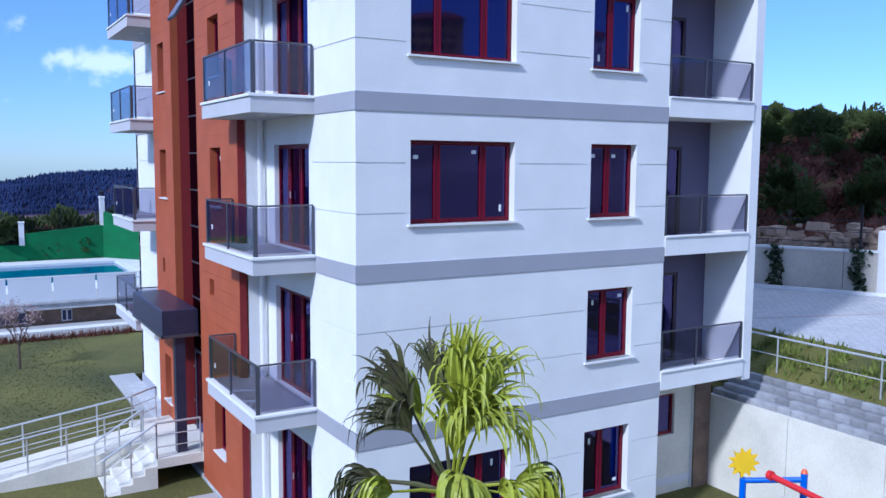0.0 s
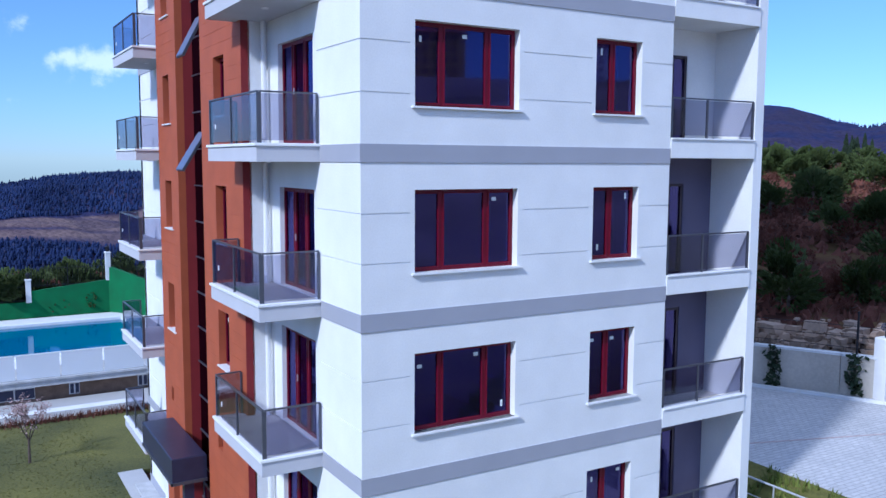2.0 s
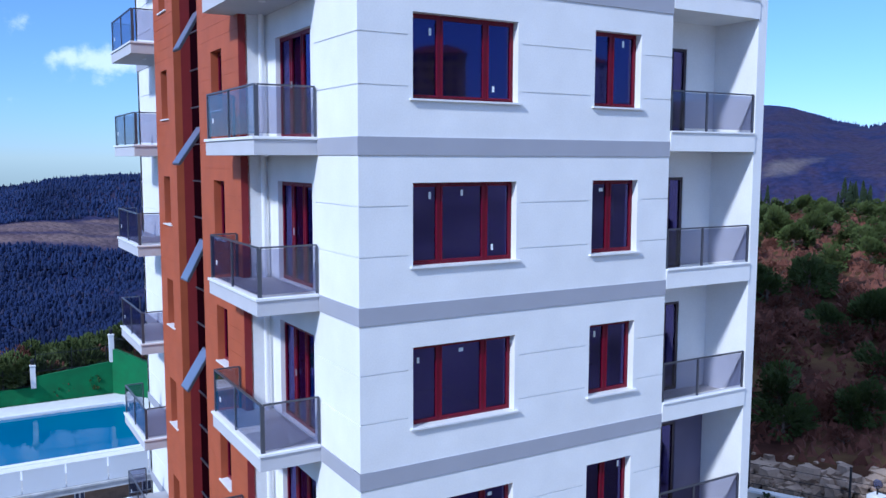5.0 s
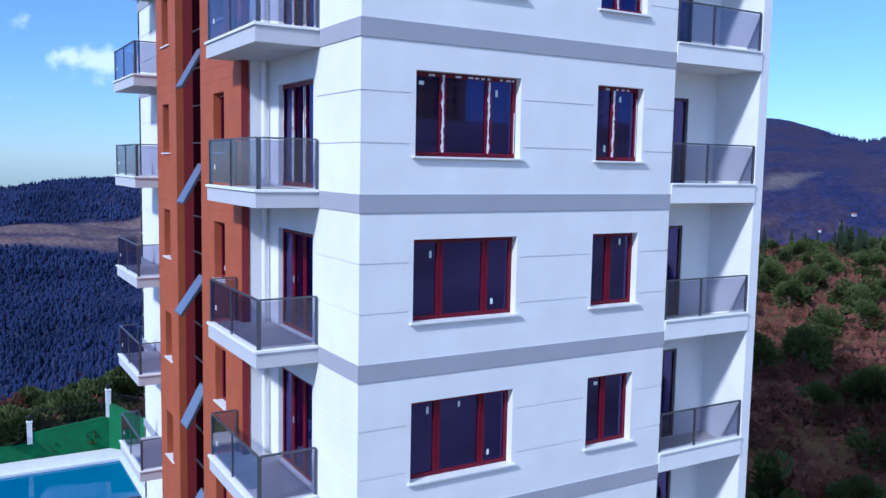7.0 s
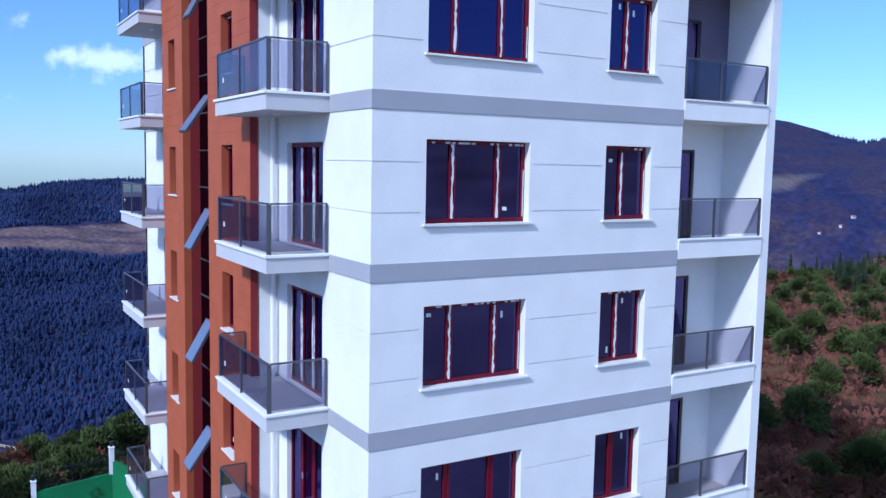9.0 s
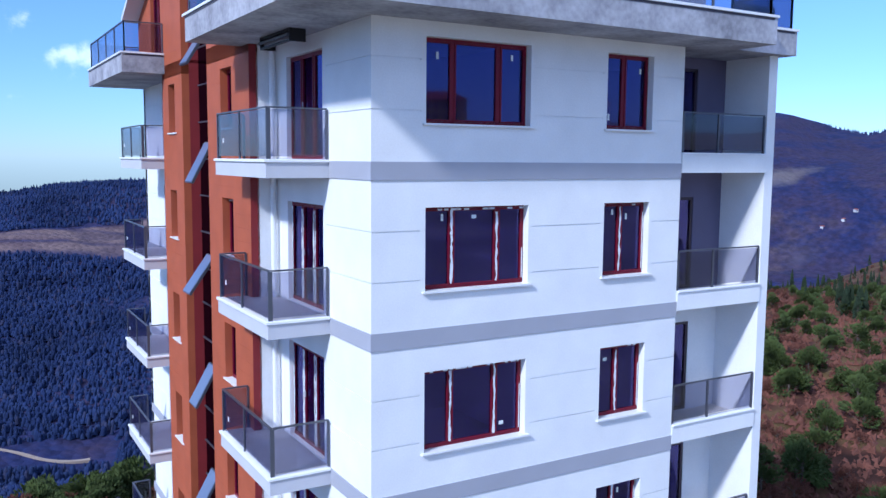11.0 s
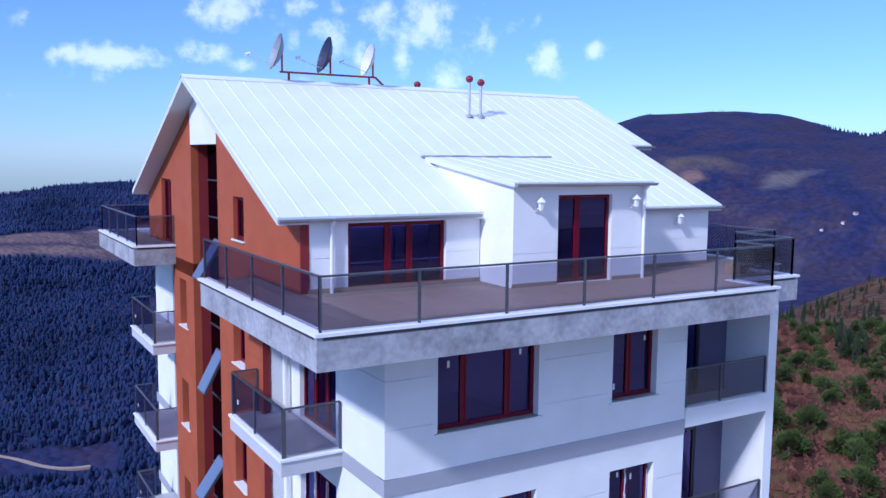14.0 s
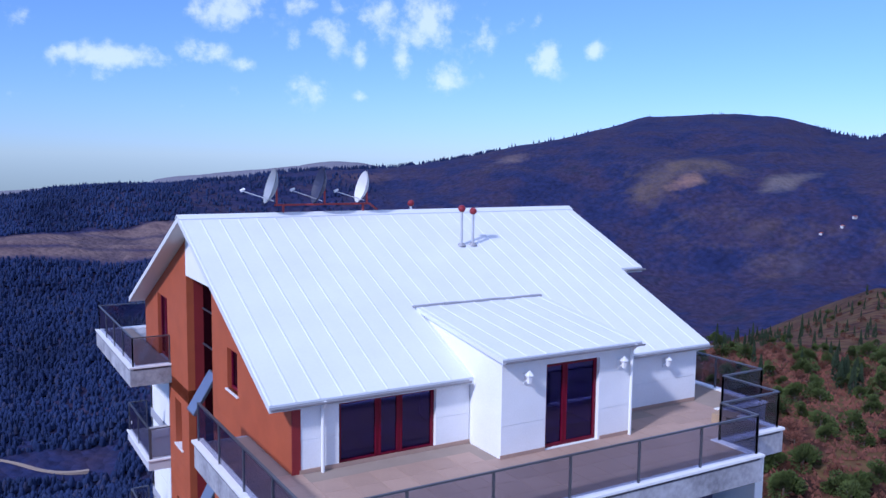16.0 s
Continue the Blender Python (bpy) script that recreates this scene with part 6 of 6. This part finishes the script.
def hill_house(x, y, turn, w, d, storeys, mat, label):
    base = land_z(x, y) - 1.0
    t = thing("hill_house", label, "house", "houses on the hill", at=pose(x, y, base, 0, 0, turn))
    h = storeys * 2.9 + 1.2
    part("wall", Shape().box(-w / 2, w / 2, -d / 2, d / 2, 0, h), mat, t)
    e = 0.6
    v = [(-w / 2 - e, -d / 2 - e, h), (w / 2 + e, -d / 2 - e, h), (w / 2 + e, d / 2 + e, h), (-w / 2 - e, d / 2 + e, h), (-w / 4, 0, h + d * 0.24), (w / 4, 0, h + d * 0.24)]
    part("roof", Shape().add(v, [(3, 2, 1, 0), (0, 1, 5, 4), (2, 3, 4, 5), (1, 2, 5), (3, 0, 4)]), ROOFTILE, t)
    for k in range(storeys):
        for i in range(int(w / 2.6)):
            xx = -w / 2 + 1.0 + i * 2.6
            part("window", Shape().box(xx, xx + 1.2, d / 2 - 0.05, d / 2 + 0.03, 1.9 + k * 2.9, 3.3 + k * 2.9), DARK, t)


hill_house(112, -190, 30, 15, 11, 4, YELLOWWALL, "ochre rendered house with a tiled roof")
hill_house(175, -205, 38, 17, 12, 5, PLASTER, "white rendered house with a tiled roof")
hill_house(60, -215, 18, 14, 11, 4, PLASTER, "white rendered house with a tiled roof")
for fx, fy, fturn in ((1073, 717, 10), (1095, 714, -15), (1046, 731, 20)):
    hill_house(fx, fy, fturn + 180, 5.5, 4, 1, SOFFIT, "small white house on the far wooded hillside")
hill_house(235, -160, 50, 14, 11, 4, YELLOWWALL, "ochre rendered house with a tiled roof")

# ---- playground ----
swing = thing("playground_slide_frame", "blue and red playground frame with a yellow sun ornament", "play frame", at=pose(0, 0, 0))
P1, P2 = Vector((8.15, -1.7, 0)), Vector((8.85, -2.65, 0))
part("post", Shape().tube((P1.x, P1.y, GZ), (P1.x, P1.y, 1.22), 0.07, n=14), PLAYBLUE, swing)
part("post", Shape().tube((P2.x, P2.y, GZ), (P2.x, P2.y, 1.5), 0.07, n=14), PLAYBLUE, swing)
part("post_cap", Shape().tube((P2.x, P2.y, 1.5), (P2.x, P2.y, 1.58), 0.075, 0.04, n=14), PLAYORANGE, swing)
part("cross_beam", Shape().tube((P1.x, P1.y, 1.16), (P2.x, P2.y, 1.36), 0.06, n=12), PLAYBLUE, swing)
mid = P1.lerp(P2, 0.5)
part("long_beam", Shape().tube((mid.x - 0.05, mid.y + 0.03, 1.36), (mid.x + 0.1, mid.y - 3.4, 0.98), 0.065, n=12), PLAYRED, swing)
part("beam_cap", Shape().tube((mid.x - 0.05, mid.y + 0.08, 1.36), (mid.x - 0.05, mid.y - 0.02, 1.36), 0.1, n=12), PLAYRED, swing)
ray = Shape()
sunp = Vector((P1.x, P1.y, 1.55))
rgt = Vector((0.86, -0.51, 0))
nout = Vector((-0.51, -0.86, 0))
star = []
for i in range(22):
    a = 2 * math.pi * i / 22
    r = 0.33 if i % 2 == 0 else 0.2
    star.append(sunp + rgt * r * math.cos(a) + Vector((0, 0, r * math.sin(a))))
k = len(star)
ray.add([p + nout * 0.04 for p in star] + [p - nout * 0.04 for p in star], [tuple(range(k)), tuple(range(2 * k - 1, k - 1, -1))] + [(i, k + i, k + (i + 1) % k, (i + 1) % k) for i in range(k)])
part("sun_ornament", ray, PLAYYELLOW, swing, "yellow plastic sun ornament")

# ---- small things ----
CARD = material("brown_cardboard", (0.36, 0.26, 0.17), 0.9, var=0.15, scale=6)
card = thing("cardboard_box", "brown cardboard box on the roof terrace", "box", at=pose(9.7, 0.75, 33.012, 0, 0, 18))
part("carton", Shape().box(-0.25, 0.25, -0.18, 0.18, 0, 0.22), CARD, card)
part("flap", Shape().box(-0.25, 0.25, -0.32, -0.18, 0.2, 0.215), CARD, card)
globe = thing("pillar_lamp", "round black lamp on the wall pillar", "lamp", at=pose(pillar_at.x, pillar_at.y, 5.5))
part("stem", Shape().tube((0, 0, 0), (0, 0, 0.22), 0.03, n=8), BLACK, globe)
gs2 = Shape()
for k in range(6):
    a0, a1 = -math.pi / 2 + math.pi * k / 6, -math.pi / 2 + math.pi * (k + 1) / 6
    gs2.tube((0, 0, 0.38 + 0.17 * math.sin(a0)), (0, 0, 0.38 + 0.17 * math.sin(a1)), 0.17 * math.cos(a0) + 0.01, 0.17 * math.cos(a1) + 0.01, n=12)
part("globe", gs2, RAILGLASS, globe)

# ---- pieces of floors ----
# dry hedge by the garden wall
hedge, r4 = Shape(), random.Random(12)
for k in range(1500):
    x, y = r4.uniform(-9, 2.5), r4.gauss(28.9, 0.16)
    h, w, a = r4.uniform(0.1, 0.42), r4.uniform(0.01, 0.05), r4.uniform(0, 6.28)
    hedge.add([(x - w * math.cos(a), y - w * math.sin(a), GZ), (x + w * math.cos(a), y + w * math.sin(a), GZ), (x + r4.uniform(-0.15, 0.15), y + r4.uniform(-0.15, 0.15), GZ + h)], [(0, 1, 2)])
stuff("hedge", hedge, BUSH, "low dry hedge along the garden wall", "hedge")
tile_mesh = Shape().box(0.004, TILE - 0.004, 0.004, TILE - 0.004, 0, 0.012, 0.003).mesh("floor_tile", TERRAFLOOR)
for x0, x1, y0, y1 in ((-1.6, 8.6, -1.1, 2.5), (8.6, 10.4, -0.1, 2.3), (-1.6, -1.0, 2.5, 5.0)):
    for i in range(int(round((x1 - x0) / TILE))):
        for k in range(int(round((y1 - y0) / TILE))):
            x, y = x0 + i * TILE, y0 + k * TILE
            if y + TILE > 2.42 and x > BX - 0.3:
                continue
            if x + TILE > DX0 and x < DX1 and y + TILE > DY + 0.1:
                continue
            o = new("floor_tile", tile_mesh)
            o.parent, o.location = terrace, (x, y, 33.0)
# weeds on the strip behind the retaining wall
weeds, r5 = Shape(), random.Random(31)
for k in range(2600):
    x, y = r5.uniform(11.5, 13.1), r5.uniform(-6, 2.8)
    z = 2.55 + 0.71 * (x - 11.42) / 1.78
    if noise.noise((x * 1.3, y * 1.3, 4)) < -0.05:
        continue
    h, w, a = r5.uniform(0.06, 0.3), r5.uniform(0.015, 0.05), r5.uniform(0, 6.28)
    weeds.add([(x - w * math.cos(a), y - w * math.sin(a), z), (x + w * math.cos(a), y + w * math.sin(a), z), (x + r5.uniform(-0.12, 0.12), y + r5.uniform(-0.12, 0.12), z + h)], [(0, 1, 2)])
WEED = material("fresh_weeds", (0.16, 0.20, 0.03), 0.9, var=0.5, scale=1.5, tint=(0.10, 0.12, 0.03))
stuff("weeds", weeds, WEED, "tufts of fresh green weeds", "weeds")
part("rusty_panel", Shape().box(10.06, 10.6, 1.40, 1.46, -0.45, 2.6), EARTHBROWN, house, "rust-brown boarded panel")


def vary(m, amount):
    """Each piece of this material a little lighter or darker than the next."""
    n, l = m.node_tree.nodes, m.node_tree.links
    info, rng2, mx = n.new("ShaderNodeObjectInfo"), n.new("ShaderNodeMapRange"), n.new("ShaderNodeMix")
    rng2.inputs["To Min"].default_value, rng2.inputs["To Max"].default_value = 1 - amount, 1.0
    mx.data_type, mx.blend_type = "RGBA", "MULTIPLY"
    mx.inputs["Factor"].default_value = 1.0
    base = n["Principled BSDF"].inputs["Base Color"]
    had = base.links[0].from_socket
    l.new(info.outputs["Random"], rng2.inputs["Value"]); l.new(had, mx.inputs["A"]); l.new(rng2.outputs[0], mx.inputs["B"]); l.new(mx.outputs["Result"], base)


vary(COURSE, 0.45)
vary(TERRAFLOOR, 0.14)
